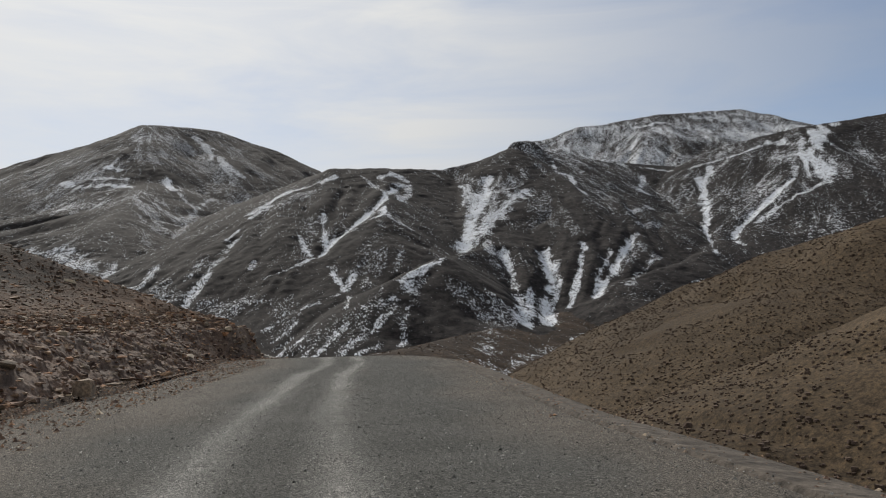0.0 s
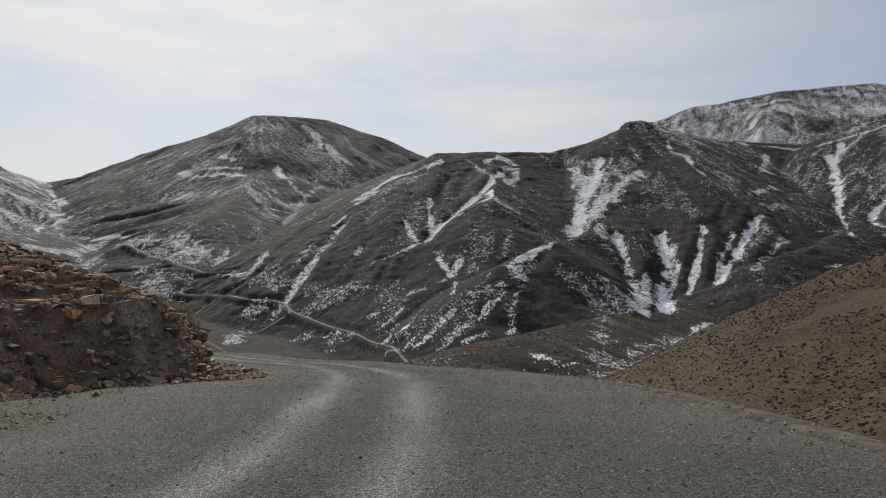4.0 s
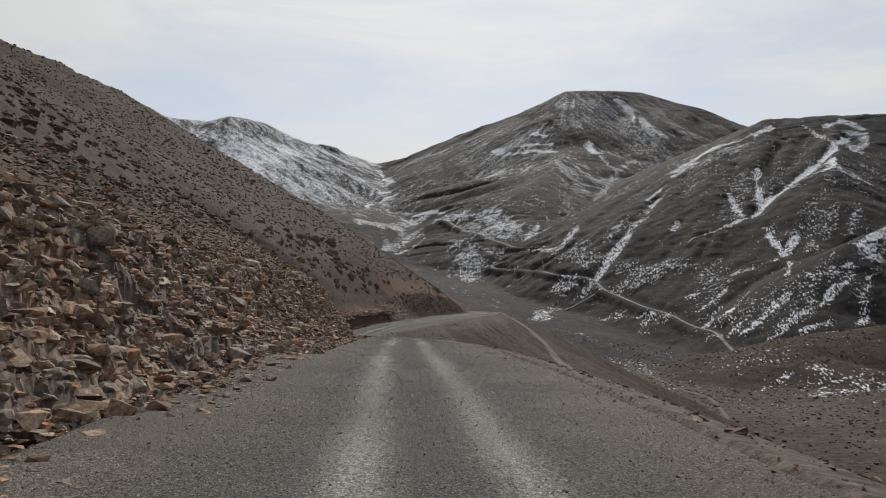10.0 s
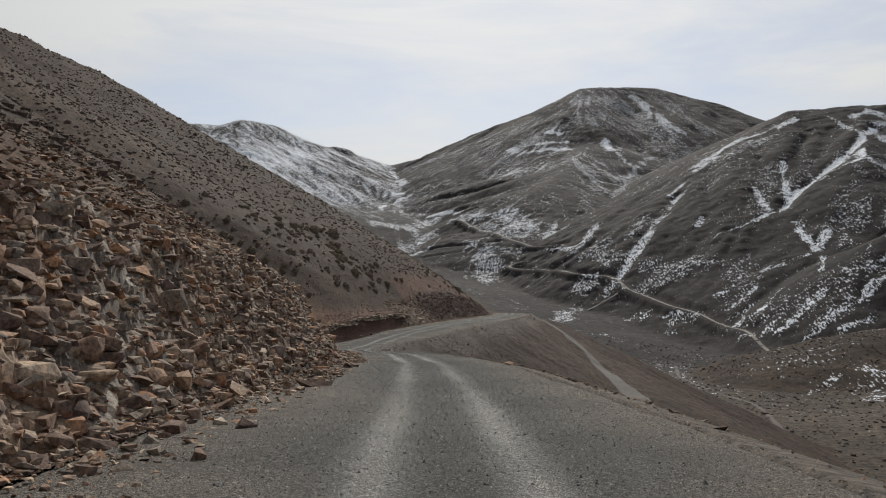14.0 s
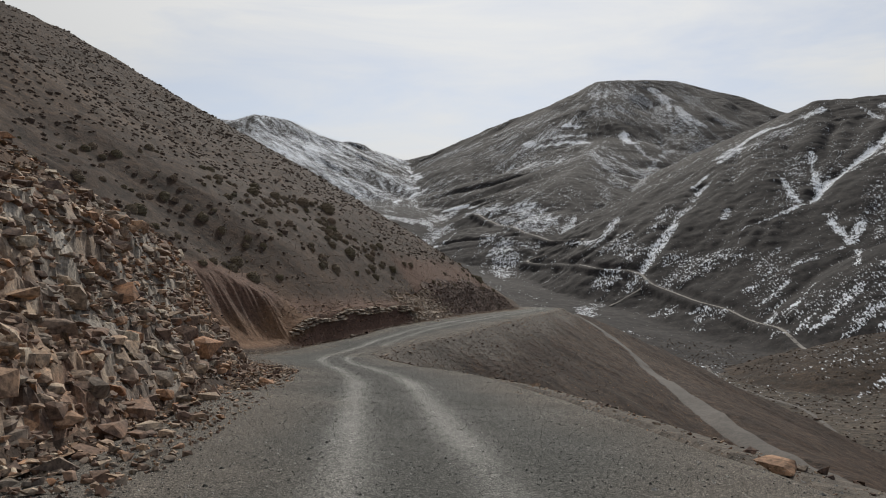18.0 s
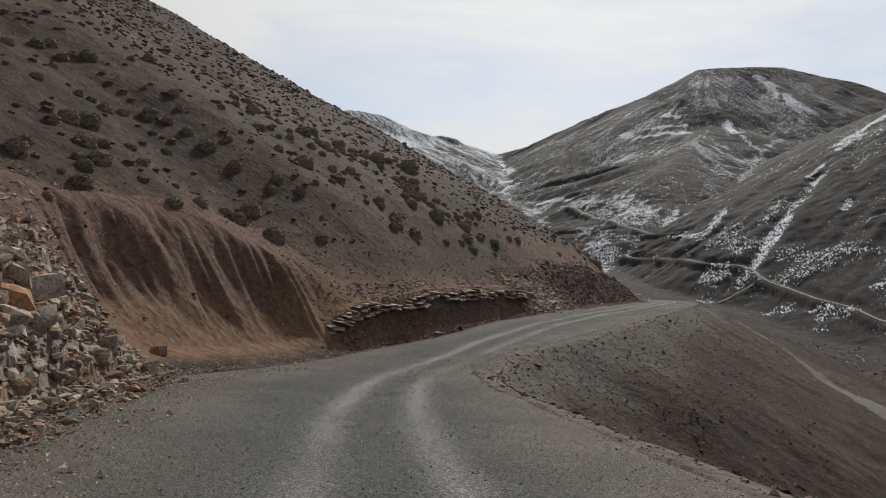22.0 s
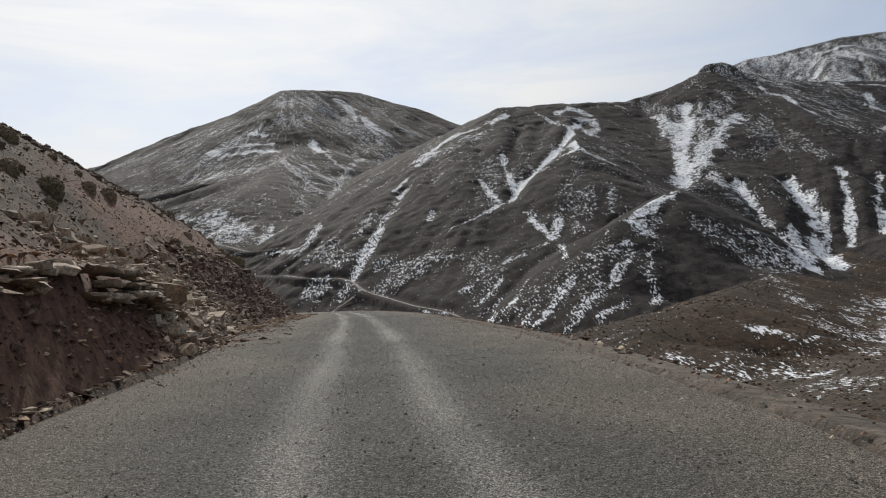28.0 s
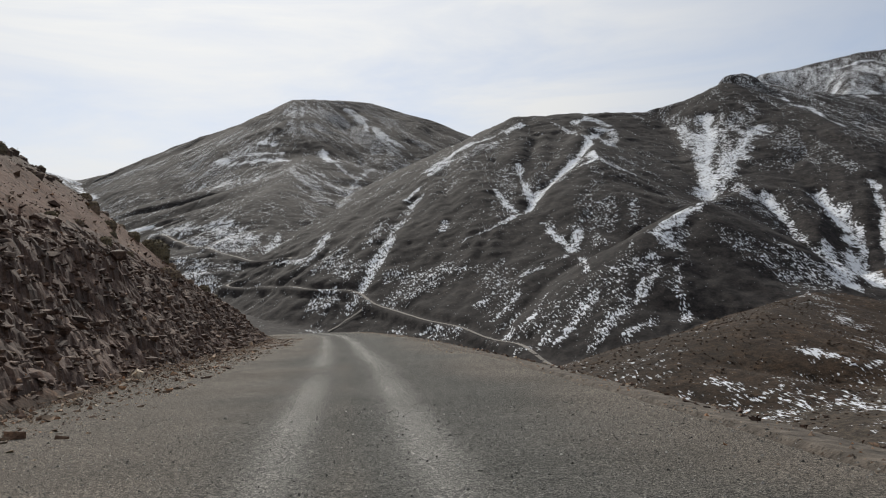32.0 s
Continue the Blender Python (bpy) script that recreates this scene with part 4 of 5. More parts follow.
# ---- stone and plant materials ----
def make_rock_material(name, island, pale=False, dark=False):
    m, nt, bs = material(name)
    pos = position(nt)
    rnd = nt.nodes.new("ShaderNodeNewGeometry").outputs["Random Per Island"] if island else nt.nodes.new("ShaderNodeObjectInfo").outputs["Random"]
    n1, n2 = noise_node(nt, 2.2, 5, 0.65, pos), noise_node(nt, 14.0, 4, 0.7, pos)
    col = ramp(nt, rnd, [(0.0, (0.12, 0.082, 0.066)), (0.3, (0.20, 0.130, 0.092)), (0.5, (0.20, 0.168, 0.135)), (0.72, (0.31, 0.230, 0.165)), (0.86, (0.31, 0.165, 0.090)), (1.0, (0.46, 0.40, 0.31))])
    if pale:
        col = ramp(nt, rnd, [(0.0, (0.20, 0.145, 0.105)), (0.5, (0.30, 0.245, 0.19)), (1.0, (0.41, 0.36, 0.30))])
    if dark:
        col = ramp(nt, rnd, [(0.0, (0.055, 0.038, 0.031)), (0.6, (0.105, 0.068, 0.053)), (0.92, (0.15, 0.105, 0.082)), (1.0, (0.25, 0.20, 0.165))])
    col = mix(nt, 0.75, col, ramp(nt, n1, [(0.3, (0.45, 0.45, 0.46)), (0.5, (1, 1, 1)), (0.72, (1.5, 1.35, 1.15))]), "MULTIPLY")
    col = mix(nt, 0.65, col, ramp(nt, n2, [(0.38, (0.3, 0.29, 0.3)), (0.62, (1.6, 1.55, 1.5))]), "MULTIPLY")
    nt.links.new(col, bs.inputs["Base Color"])
    bs.inputs["Roughness"].default_value = 0.9
    bs.inputs["Specular IOR Level"].default_value = 0.25
    bump(nt, bs, maths(nt, "ADD", n1, maths(nt, "MULTIPLY", n2, 0.4)), 0.5, 0.025)
    return m


def make_face_material():
    m, nt, bs = material("cut_rock_face")
    pos = position(nt)
    n0, n1, n2 = noise_node(nt, 0.22, 3, 0.5, pos), noise_node(nt, 2.6, 5, 0.65, pos), noise_node(nt, 16.0, 4, 0.7, pos)
    warm = ramp(nt, attr(nt, "tint"), [(0.1, (0.115, 0.074, 0.055)), (0.4, (0.205, 0.122, 0.080)), (0.6, (0.25, 0.175, 0.122)), (0.9, (0.36, 0.28, 0.21))])
    grey = ramp(nt, attr(nt, "tint"), [(0.1, (0.110, 0.094, 0.080)), (0.45, (0.20, 0.17, 0.14)), (0.7, (0.28, 0.245, 0.205)), (0.9, (0.40, 0.36, 0.31))])
    dark = ramp(nt, attr(nt, "tint"), [(0.1, (0.060, 0.042, 0.034)), (0.6, (0.105, 0.070, 0.056)), (0.9, (0.18, 0.130, 0.106))])
    col = mix(nt, ramp(nt, n0, [(0.42, (0, 0, 0)), (0.58, (1, 1, 1))]), warm, grey)
    col = mix(nt, attr(nt, "dark"), col, dark)
    col = mix(nt, 0.75, col, ramp(nt, n1, [(0.3, (0.45, 0.44, 0.43)), (0.5, (1, 1, 1)), (0.7, (1.5, 1.4, 1.25))]), "MULTIPLY")
    col = mix(nt, 0.65, col, ramp(nt, n2, [(0.36, (0.35, 0.35, 0.35)), (0.64, (1.55, 1.52, 1.48))]), "MULTIPLY")
    nt.links.new(col, bs.inputs["Base Color"])
    bs.inputs["Roughness"].default_value = 0.92
    bs.inputs["Specular IOR Level"].default_value = 0.2
    bump(nt, bs, maths(nt, "ADD", n1, maths(nt, "MULTIPLY", n2, 0.4)), 0.6, 0.04)
    return m


M_FACE = make_face_material()
M_ROCK, M_RUBBLE = make_rock_material("bank_rock", False), make_rock_material("rubble_stone", True)
def make_pebble_material():
    m, nt, bs = material("road_pebble")
    rnd = nt.nodes.new("ShaderNodeNewGeometry").outputs["Random Per Island"]
    col = ramp(nt, rnd, [(0.0, (0.040, 0.040, 0.038)), (0.3, (0.085, 0.084, 0.079)), (0.65, (0.17, 0.166, 0.156)), (0.9, (0.30, 0.29, 0.275)), (1.0, (0.45, 0.44, 0.41))])
    col = mix(nt, 0.5, col, ramp(nt, noise_node(nt, 60.0, 2, 0.6, position(nt)), [(0.35, (0.5, 0.5, 0.5)), (0.65, (1.5, 1.5, 1.5))]), "MULTIPLY")
    nt.links.new(col, bs.inputs["Base Color"])
    bs.inputs["Roughness"].default_value = 0.95
    bs.inputs["Specular IOR Level"].default_value = 0.12
    return m


M_PEBBLE = make_pebble_material()
M_APRON = make_rock_material("apron_stone", True, True)
M_CLIFF, M_CLIFF_STUFF = make_rock_material("cliff_rock", False, False, True), make_rock_material("cliff_rubble", True, False, True)
M_PALE = make_rock_material("pale_bedded_rock", False, True)


def make_shrub_material(name, island, a, b, c):
    m, nt, bs = material(name)
    pos = position(nt)
    rnd = nt.nodes.new("ShaderNodeNewGeometry").outputs["Random Per Island"] if island else nt.nodes.new("ShaderNodeObjectInfo").outputs["Random"]
    col = ramp(nt, rnd, [(0.0, a), (0.5, b), (1.0, c)])
    col = mix(nt, 0.7, col, ramp(nt, noise_node(nt, 9.0, 3, 0.6, pos), [(0.35, (0.3, 0.3, 0.5)), (0.65, (1.5, 1.5, 1.4))]), "MULTIPLY")
    nt.links.new(col, bs.inputs["Base Color"])
    bs.inputs["Roughness"].default_value = 0.95
    bs.inputs["Specular IOR Level"].default_value = 0.1
    return m


M_SHRUB = make_shrub_material("cushion_shrub", False, (0.135, 0.113, 0.070), (0.172, 0.135, 0.090), (0.215, 0.160, 0.114))
M_SCRUB = make_shrub_material("far_scrub", True, (0.082, 0.060, 0.045), (0.112, 0.082, 0.062), (0.150, 0.110, 0.083))


# ---- building blocks ----
RNG = np.random.default_rng(7)


CORNERS = np.array([(i, j, k) for i in (-1, 1) for j in (-1, 1) for k in (-1, 1)], float)


def hull_shape(size, jitter):
    """Vertices and triangles of a broken piece of rock: a box with its corners knocked about."""
    p = CORNERS + RNG.uniform(-jitter, jitter, (8, 3))
    p[CORNERS[:, 2] > 0, :2] *= RNG.uniform(0.78, 1.0)
    p = p * np.array(size) * 0.5
    bm = bmesh.new()
    for v in p:
        bm.verts.new(v)
    bmesh.ops.convex_hull(bm, input=bm.verts)
    loose = [v for v in bm.verts if not v.link_faces]
    bmesh.ops.delete(bm, geom=loose, context="VERTS")
    bmesh.ops.recalc_face_normals(bm, faces=bm.faces)
    bmesh.ops.triangulate(bm, faces=bm.faces)
    bm.verts.index_update()
    v = np.array([w.co[:] for w in bm.verts])
    f = np.array([[w.index for w in q.verts] for q in bm.faces])
    bm.free()
    return v, f


def stone_shape(size, n=15, boxy=0.45):
    """A weathered stone: the hull of points strewn over a box-like ball, flat below."""
    q = RNG.normal(0, 1, (n, 3))
    q /= np.linalg.norm(q, axis=1)[:, None]
    q = np.sign(q) * np.abs(q) ** boxy * RNG.uniform(0.72, 1.0, (n, 1))
    q = q * np.array(size) * 0.55
    bm = bmesh.new()
    for v in q:
        bm.verts.new(v)
    bmesh.ops.convex_hull(bm, input=bm.verts)
    bmesh.ops.delete(bm, geom=[v for v in bm.verts if not v.link_faces], context="VERTS")
    bmesh.ops.recalc_face_normals(bm, faces=bm.faces)
    bmesh.ops.triangulate(bm, faces=bm.faces)
    bm.verts.index_update()
    v = np.array([w.co[:] for w in bm.verts])
    f = np.array([[w.index for w in q_.verts] for q_ in bm.faces])
    bm.free()
    return v, f


def mesh_from(name, v, f, mat, smooth=False):
    me = bpy.data.meshes.new(name)
    me.vertices.add(len(v))
    me.vertices.foreach_set("co", np.asarray(v, np.float32).ravel())
    f = np.asarray(f, np.int32)
    me.loops.add(f.size)
    me.loops.foreach_set("vertex_index", f.ravel())
    me.polygons.add(len(f))
    me.polygons.foreach_set("loop_start", np.arange(0, f.size, f.shape[1], dtype=np.int32))
    me.polygons.foreach_set("use_smooth", np.full(len(f), bool(smooth)))
    me.update(calc_edges=True)
    me.materials.append(mat)
    return me


def turn(yaw, tilt_x, tilt_y):
    return Euler((tilt_x, tilt_y, yaw)).to_matrix()


def joined(name, shapes, places, scales, yaws, tilts, mat, label, category):
    """Many small pieces of a few shapes, as one mesh."""
    vs, fs, base = [], [], 0
    pick = RNG.integers(0, len(shapes), len(places))
    for k, (v, f) in enumerate(shapes):
        sel = np.where(pick == k)[0]
        if not len(sel):
            continue
        c, s = np.cos(yaws[sel]), np.sin(yaws[sel])
        q = v[None] * scales[sel][:, None, :]
        tx = tilts[sel]
        y1 = q[..., 1] * np.cos(tx)[:, None] - q[..., 2] * np.sin(tx)[:, None]
        z1 = q[..., 1] * np.sin(tx)[:, None] + q[..., 2] * np.cos(tx)[:, None]
        x2 = q[..., 0] * c[:, None] - y1 * s[:, None]
        y2 = q[..., 0] * s[:, None] + y1 * c[:, None]
        out = np.stack([x2, y2, z1], -1) + places[sel][:, None, :]
        vs.append(out.reshape(-1, 3))
        n = len(v)
        fs.append((f[None] + (base + np.arange(len(sel)) * n)[:, None, None]).reshape(-1, f.shape[1]))
        base += n * len(sel)
    ob = new(name, mesh_from(name, np.concatenate(vs), np.concatenate(fs), mat))
    return tagged(ob, label, category, kind="stuff")


def on_left(y, lay):
    """A place on the left bank: y along the drive, lay metres beyond the road's left edge."""
    ax, ad = np.interp(y, from_y, AX_X), np.interp(y, from_y, AX_D)
    d = -(lerp_at(y, LEFT_EDGE) + lay)
    n = np.sqrt(1 + ad * ad)
    return ax + d / n * (1 + ad * ad), y


def on_right(y, lay):
    ax, ad = np.interp(y, from_y, AX_X), np.interp(y, from_y, AX_D)
    n = np.sqrt(1 + ad * ad)
    return ax + (lerp_at(y, RIGHT_EDGE) + lay) * n, y


BROKEN = [stone_shape((1.0, 0.78, 0.55), 26, 0.62) for _ in range(14)]
BEDDED = [stone_shape((1.0, 0.75, 0.26), 22, 0.55) for _ in range(14)]
BLOCKS = [stone_shape((1.0, 0.78, 0.55), 12, 0.65) for _ in range(14)]
SLABS = [stone_shape((1.0, 0.72, 0.27), 8) for _ in range(14)]
CHIPS = [stone_shape((1.0, 0.75, 0.5), 6) for _ in range(10)]
BLOCK_MESH = [mesh_from("block", v, f, M_ROCK) for v, f in BROKEN + BEDDED[:6]]


def outcrop(name, label, pieces, piece_name, meshes):
    """A rocky cut made of single pieces: (x, y, z, size xyz, yaw, tilt, tilt)."""
    x0, y0 = pieces[0][0], pieces[0][1]
    root = tagged(new(name), label, "rock outcrop")
    root.location = (x0, y0, float(land(np.array([x0]), np.array([y0]))[0]))
    for (x, y, z, sx, sy, sz, yaw, ta, tb) in pieces:
        ob = bpy.data.objects.new(piece_name, meshes[int(RNG.integers(0, len(meshes)))])
        scene.collection.objects.link(ob)
        ob.parent = root
        ob.location = (x - x0, y - y0, z - root.location.z)
        ob.rotation_euler = (ta, tb, yaw)
        ob.scale = (sx, sy, sz)
    return root


def bank_pieces(y0, y1, n, lay0, lay1, size, sink, flat, power=1.6, tilt=0.22):
    y = RNG.uniform(y0, y1, n)
    lay = lay0 + (lay1 - lay0) * RNG.uniform(0, 1, n) ** power
    x, yy = on_left(y, lay)
    z = land(x, yy)
    s = size * np.clip(np.exp(RNG.normal(0, 0.38, n)), 0.5, 1.6)
    rows = []
    for i in range(n):
        e = s[i] * RNG.uniform(0.75, 1.25, 3)
        rows.append((x[i], yy[i], z[i] + e[2] * flat * (0.5 - sink), e[0], e[1], e[2], RNG.uniform(0, 6.28), RNG.normal(0, tilt), RNG.normal(0, tilt)))
    return rows


def rock_face(root, y0, y1, dark):
    """The bare rock of the cut, split into blocks by cracks."""
    ys, ls = np.arange(y0, y1, 0.10), np.concatenate([np.arange(0.0, 3.6, 0.085), np.arange(3.6, 6.4, 0.14)])
    y = ys[:, None] + 0 * ls[None, :]
    x, _ = on_left(y, ls[None, :] + 0 * y)
    d, rz, ad = road_frame(x, y)
    lay = np.maximum(-d - lerp_at(y, LEFT_EDGE), 0)
    out, tint, where = broken_face(y, lay, 0.0)
    ends = step(y0, y0 + 1.2, y) * (1 - step(y1 - 1.2, y1, y))
    z = land(x, y) + 0.03 - 0.45 * (1 - step(0.02, 0.3, where * ends)) * step(0.3, 0.8, lay) - 0.12 * (1 - step(0.1, 0.4, lay))
    at = root.location
    ob = grid_object("face", x - at.x, y - at.y, z - at.z, M_FACE, {"tint": tint, "dark": lerp_at(y, dark)}, "", "", "")
    ob.data.polygons.foreach_set("use_smooth", np.zeros(len(ob.data.polygons), bool))
    ob.parent = root


cut_low = outcrop("rock_outcrop", "dark jumbled rocks in the road cut", bank_pieces(10, 57, 280, 0.2, 3.6, 0.22, 0.3, 0.55, 1.2, 0.28), "block", [mesh_from("block", v, f, M_CLIFF) for v, f in BROKEN])
cut_red = outcrop("rock_outcrop", "broken reddish-brown blocks stacked in the road cut", bank_pieces(66, 103, 295, 0.2, 3.0, 0.33, 0.35, 0.55, 1.2, 0.28), "block", BLOCK_MESH)
outcrop("rock_outcrop", "tan and grey fractured blocks in the road cut", bank_pieces(103, 138, 295, 0.2, 3.0, 0.33, 0.35, 0.55, 1.2, 0.28), "block", BLOCK_MESH)
cut_pale = outcrop("rock_outcrop", "pale angular blocks at the corner of the cut", bank_pieces(138, 171, 295, 0.2, 3.2, 0.33, 0.35, 0.55, 1.2, 0.28), "block", BLOCK_MESH)
outcrop("rock_outcrop", "large dark red-brown rock faces split by cracks", bank_pieces(106, 126, 44, 1.1, 2.2, 0.55, 0.5, 0.55, 1.0, 0.1), "block", BLOCK_MESH)
outcrop("rock_outcrop", "pale broken rocks crumbling at the end of the cut", bank_pieces(170, 188, 270, 0.2, 4.5, 0.36, 0.3, 0.55, 1.0, 0.28) + bank_pieces(174, 188, 22, 0.5, 2.6, 0.75, 0.45, 0.55, 1.0, 0.2), "block", [mesh_from("block", v, f, M_PALE) for v, f in BROKEN])
cut_dark = outcrop("rock_outcrop", "dark rock cliff with thin broken layers", bank_pieces(254, 318, 295, 0.3, 3.2, 0.40, 0.4, 0.3, 1.0, 0.18), "slab", [mesh_from("slab", v, f, M_CLIFF) for v, f in BEDDED])

def soil_bank(y0, y1):
    """Bare soil washed into rills, with debris at its foot."""
    ys, ls = np.arange(y0, y1, 0.11), np.arange(0.3, 8.6, 0.11)
    y = ys[:, None] + 0 * ls[None, :]
    x, _ = on_left(y, ls[None, :] + 0 * y)
    rim = step(0.3, 1.0, ls)[None, :] * (1 - step(7.4, 8.4, ls))[None, :] * step(y0, y0 + 1, y) * (1 - step(y1 - 1, y1, y))
    lay = ls[None, :] + 0 * y
    low = 1 - step(2.6, 4.4, lay + 0.9 * fbm(x, y, 4, 3, 92))
    z = land(x, y) - 0.25 + 0.28 * rim + 0.05 * np.abs(fbm(x, y, 0.7, 3, 125)) * rim
    grid_object("soil_bank", x, y, z, M_HILL, {"tone": 0.85 * low * step(0.3, 1.2, lay), "ruddy": 0.85 * (1 - low), "grit": 0.0 * y}, "washed-out reddish soil bank with rills and orange debris", "soil bank")


soil_bank(184, 207.5)
rock_face(cut_low, 9, 47.5, [(9, 0.8), (60, 0.8)])
rock_face(cut_red, 46.5, 126, [(46, 0.8), (60, 0.6), (75, 0.2), (126, 0.1)])
rock_face(cut_pale, 124.5, 188, [(124, 0.1), (150, 0.0)])
rock_face(cut_dark, 238, 321, [(238, 0.2), (256, 0.4), (262, 1.0)])


def ledge_pieces():
    """Thin beds that stand out of the top of the face in rough rows."""
    rows = []
    for layer in range(3):
        y = 202.5
        while y < 238:
            w = RNG.uniform(0.22, 0.7)
            y += w * 0.8
            if fbm(np.array([y]), np.array([layer * 40.0]), 5, 2, 55)[0] < -0.35 - 0.15 * (layer == 0):
                continue
            x, yq = on_left(np.array([y]), np.array([1.02 + 0.10 * layer + RNG.normal(0, 0.07)]))
            xt, yt = on_left(np.array([y]), np.array([1.9]))
            z = float(land(xt, yt)[0]) - 0.75 + 0.24 * layer + 0.08 * math.sin(y * 0.7 + layer) + RNG.normal(0, 0.03)
            rows.append((x[0], yq[0], z, RNG.uniform(0.45, 0.95), w * 1.4, RNG.uniform(0.3, 0.75), RNG.normal(0, 0.28), RNG.normal(0, 0.10), RNG.normal(0.10, 0.10)))
    return rows


outcrop("rock_ledge", "pale thin-bedded rock ledge above a dark red face", ledge_pieces(), "slab", [mesh_from("slab", v, f, M_PALE) for v, f in BEDDED])


def rubble(y0, y1, n, lay0, lay1, size, name, label, power=1.0, shapes=None, right=False, spread=0.5, patchy=-1.1, mat=None):
    y = RNG.uniform(y0, y1, n)
    lay = lay0 + (lay1 - lay0) * RNG.uniform(0, 1, n) ** power
    x, yy = (on_right if right else on_left)(y, lay)
    keep = fbm(x, yy, 9, 3, 95) + RNG.normal(0, 0.25, n) > patchy
    x, yy = x[keep], yy[keep]
    m = len(x)
    s = size * np.exp(RNG.normal(0, spread, m))
    sc = s[:, None] * RNG.uniform(0.7, 1.3, (m, 3))
    z = land(x, yy) + 0.06 * s
    return joined(name, shapes or SLABS, np.stack([x, yy, z], 1), sc, RNG.uniform(0, 6.28, m), RNG.normal(0.08, 0.16, m), mat or M_RUBBLE, label, "rubble")


def pebble_shape():
    """A small stone half sunk in the road: four sides up to an off-centre top."""
    a = np.arange(4) * 1.571 + RNG.uniform(-0.4, 0.4, 4)
    r = RNG.uniform(0.36, 0.6, 4)
    v = [(r[i] * math.cos(a[i]), r[i] * math.sin(a[i]), -0.10) for i in range(4)] + [(RNG.uniform(-0.15, 0.15), RNG.uniform(-0.15, 0.15), 0.30)]
    return np.array(v), np.array([(0, 1, 4), (1, 2, 4), (2, 3, 4), (3, 0, 4)])


PEBBLES = [pebble_shape() for _ in range(12)]


def road_gravel(y0, y1, n, size, label):
    """Loose stones pressed into the road; the wheel tracks are swept nearly clean."""
    y, side = RNG.uniform(y0, y1, n), RNG.uniform(-1, 1, n)
    d = np.where(side < 0, side * (lerp_at(y, LEFT_EDGE) - 0.1), side * (lerp_at(y, RIGHT_EDGE) + 0.1))
    tr = np.exp(-((np.abs(d - lerp_at(y, TRACKS)) - 0.80) / 0.28) ** 2)
    keep = RNG.uniform(0, 1, n) > 0.45 * tr
    y, d, n = y[keep], d[keep], int(keep.sum())
    x = np.interp(y, from_y, AX_X) + d * np.sqrt(1 + np.interp(y, from_y, AX_D) ** 2)
    dd, az, ad = road_frame(x, y)
    az = np.interp(y + dd * ad / np.sqrt(1 + ad * ad), from_y, AX_Z)
    s = size * np.exp(RNG.normal(0, 0.35, n))
    z = az - 0.0016 * dd * dd - 0.025 * np.exp(-((np.abs(dd - lerp_at(y, TRACKS)) - 0.80) / 0.28) ** 2) + 0.02 * fbm(x, y, 1.7, 3, 3) + 0.04 * fbm(x, y, 7, 2, 4) + 0.02
    joined("gravel", PEBBLES, np.stack([x, y, z], 1), s[:, None] * RNG.uniform(0.75, 1.25, (n, 3)), RNG.uniform(0, 6.28, n), RNG.normal(0, 0.1, n), M_PEBBLE, label, "gravel")


road_gravel(2, 266, 125000, 0.027, "loose grey gravel strewn over the road")

rubble(8, 60, 12000, 0.2, 17, 0.15, "rubble", "loose dark stones and slabs on the bank", 1.4)
rubble(8, 60, 4500, 0.1, 5, 0.15, "rubble", "angular broken stones packed in the cut", 1.1, BLOCKS + SLABS + CHIPS)
rubble(51, 186, 9000, 0.3, 4.6, 0.25, "rubble", "rough angular blocks standing out of the cut", 1.0, BLOCKS + BROKEN, False, 0.4, -0.8)
rubble(50, 186, 12000, -1.5, 1.0, 0.085, "rubble", "stones fallen from the cut onto the verge", 0.8, CHIPS + BLOCKS, False, 0.65, -0.8)
rubble(252, 322, 3500, 0.2, 4.6, 0.26, "rubble", "dark broken rocks in the cliff", 1.0, BLOCKS + SLABS, False, 0.4, -0.7, M_CLIFF_STUFF)
rubble(236, 260, 3200, 0.2, 4.5, 0.20, "rubble", "pale pinkish rocks slipped down beside the road", 1.0, BLOCKS + CHIPS, False, 0.6, -1.1, M_APRON)
rubble(238, 322, 6500, -2.6, 0.8, 0.07, "rubble", "stones fallen from the cliff onto the dirt verge", 0.8, CHIPS, False, 0.6, -0.8)
rubble(64, 172, 11000, 0.2, 4.6, 0.20, "rubble", "angular reddish stones packed between the blocks", 1.1, BLOCKS + SLABS + CHIPS, False, 0.45)
rubble(56, 172, 22000, 1.2, 12.5, 0.19, "rubble", "loose flat reddish stones covering the bank", 1.25, None, False, 0.45, -0.9)
rubble(64, 172, 6000, 0.0, 6, 0.14, "rubble", "small broken stones between the blocks", 1.2, CHIPS)
rubble(183, 206, 11000, -0.6, 6, 0.055, "rubble", "small pale stones on the orange debris apron", 1.1, CHIPS, False, 0.38, -1.1, M_APRON)
rubble(186, 198, 2500, 2.8, 9, 0.10, "rubble", "broken stones in the crumbling bank above the apron", 1.0, SLABS, False, 0.5, -0.2, M_APRON)
rubble(168, 189, 5000, -0.3, 6.5, 0.17, "rubble", "pale angular stones spilling from the end of the cut", 1.0, BLOCKS + SLABS + CHIPS, False, 0.45, -1.1, M_APRON)
rubble(200, 262, 7000, 2.2, 14, 0.075, "rubble", "small stones on the slope above the ledge", 1.2, CHIPS, False, 0.4)
rubble(203, 242, 1800, 0.1, 3.0, 0.20, "rubble", "small pale slabs scattered below and above the ledge", 1.0, SLABS, False, 0.3, -0.3)
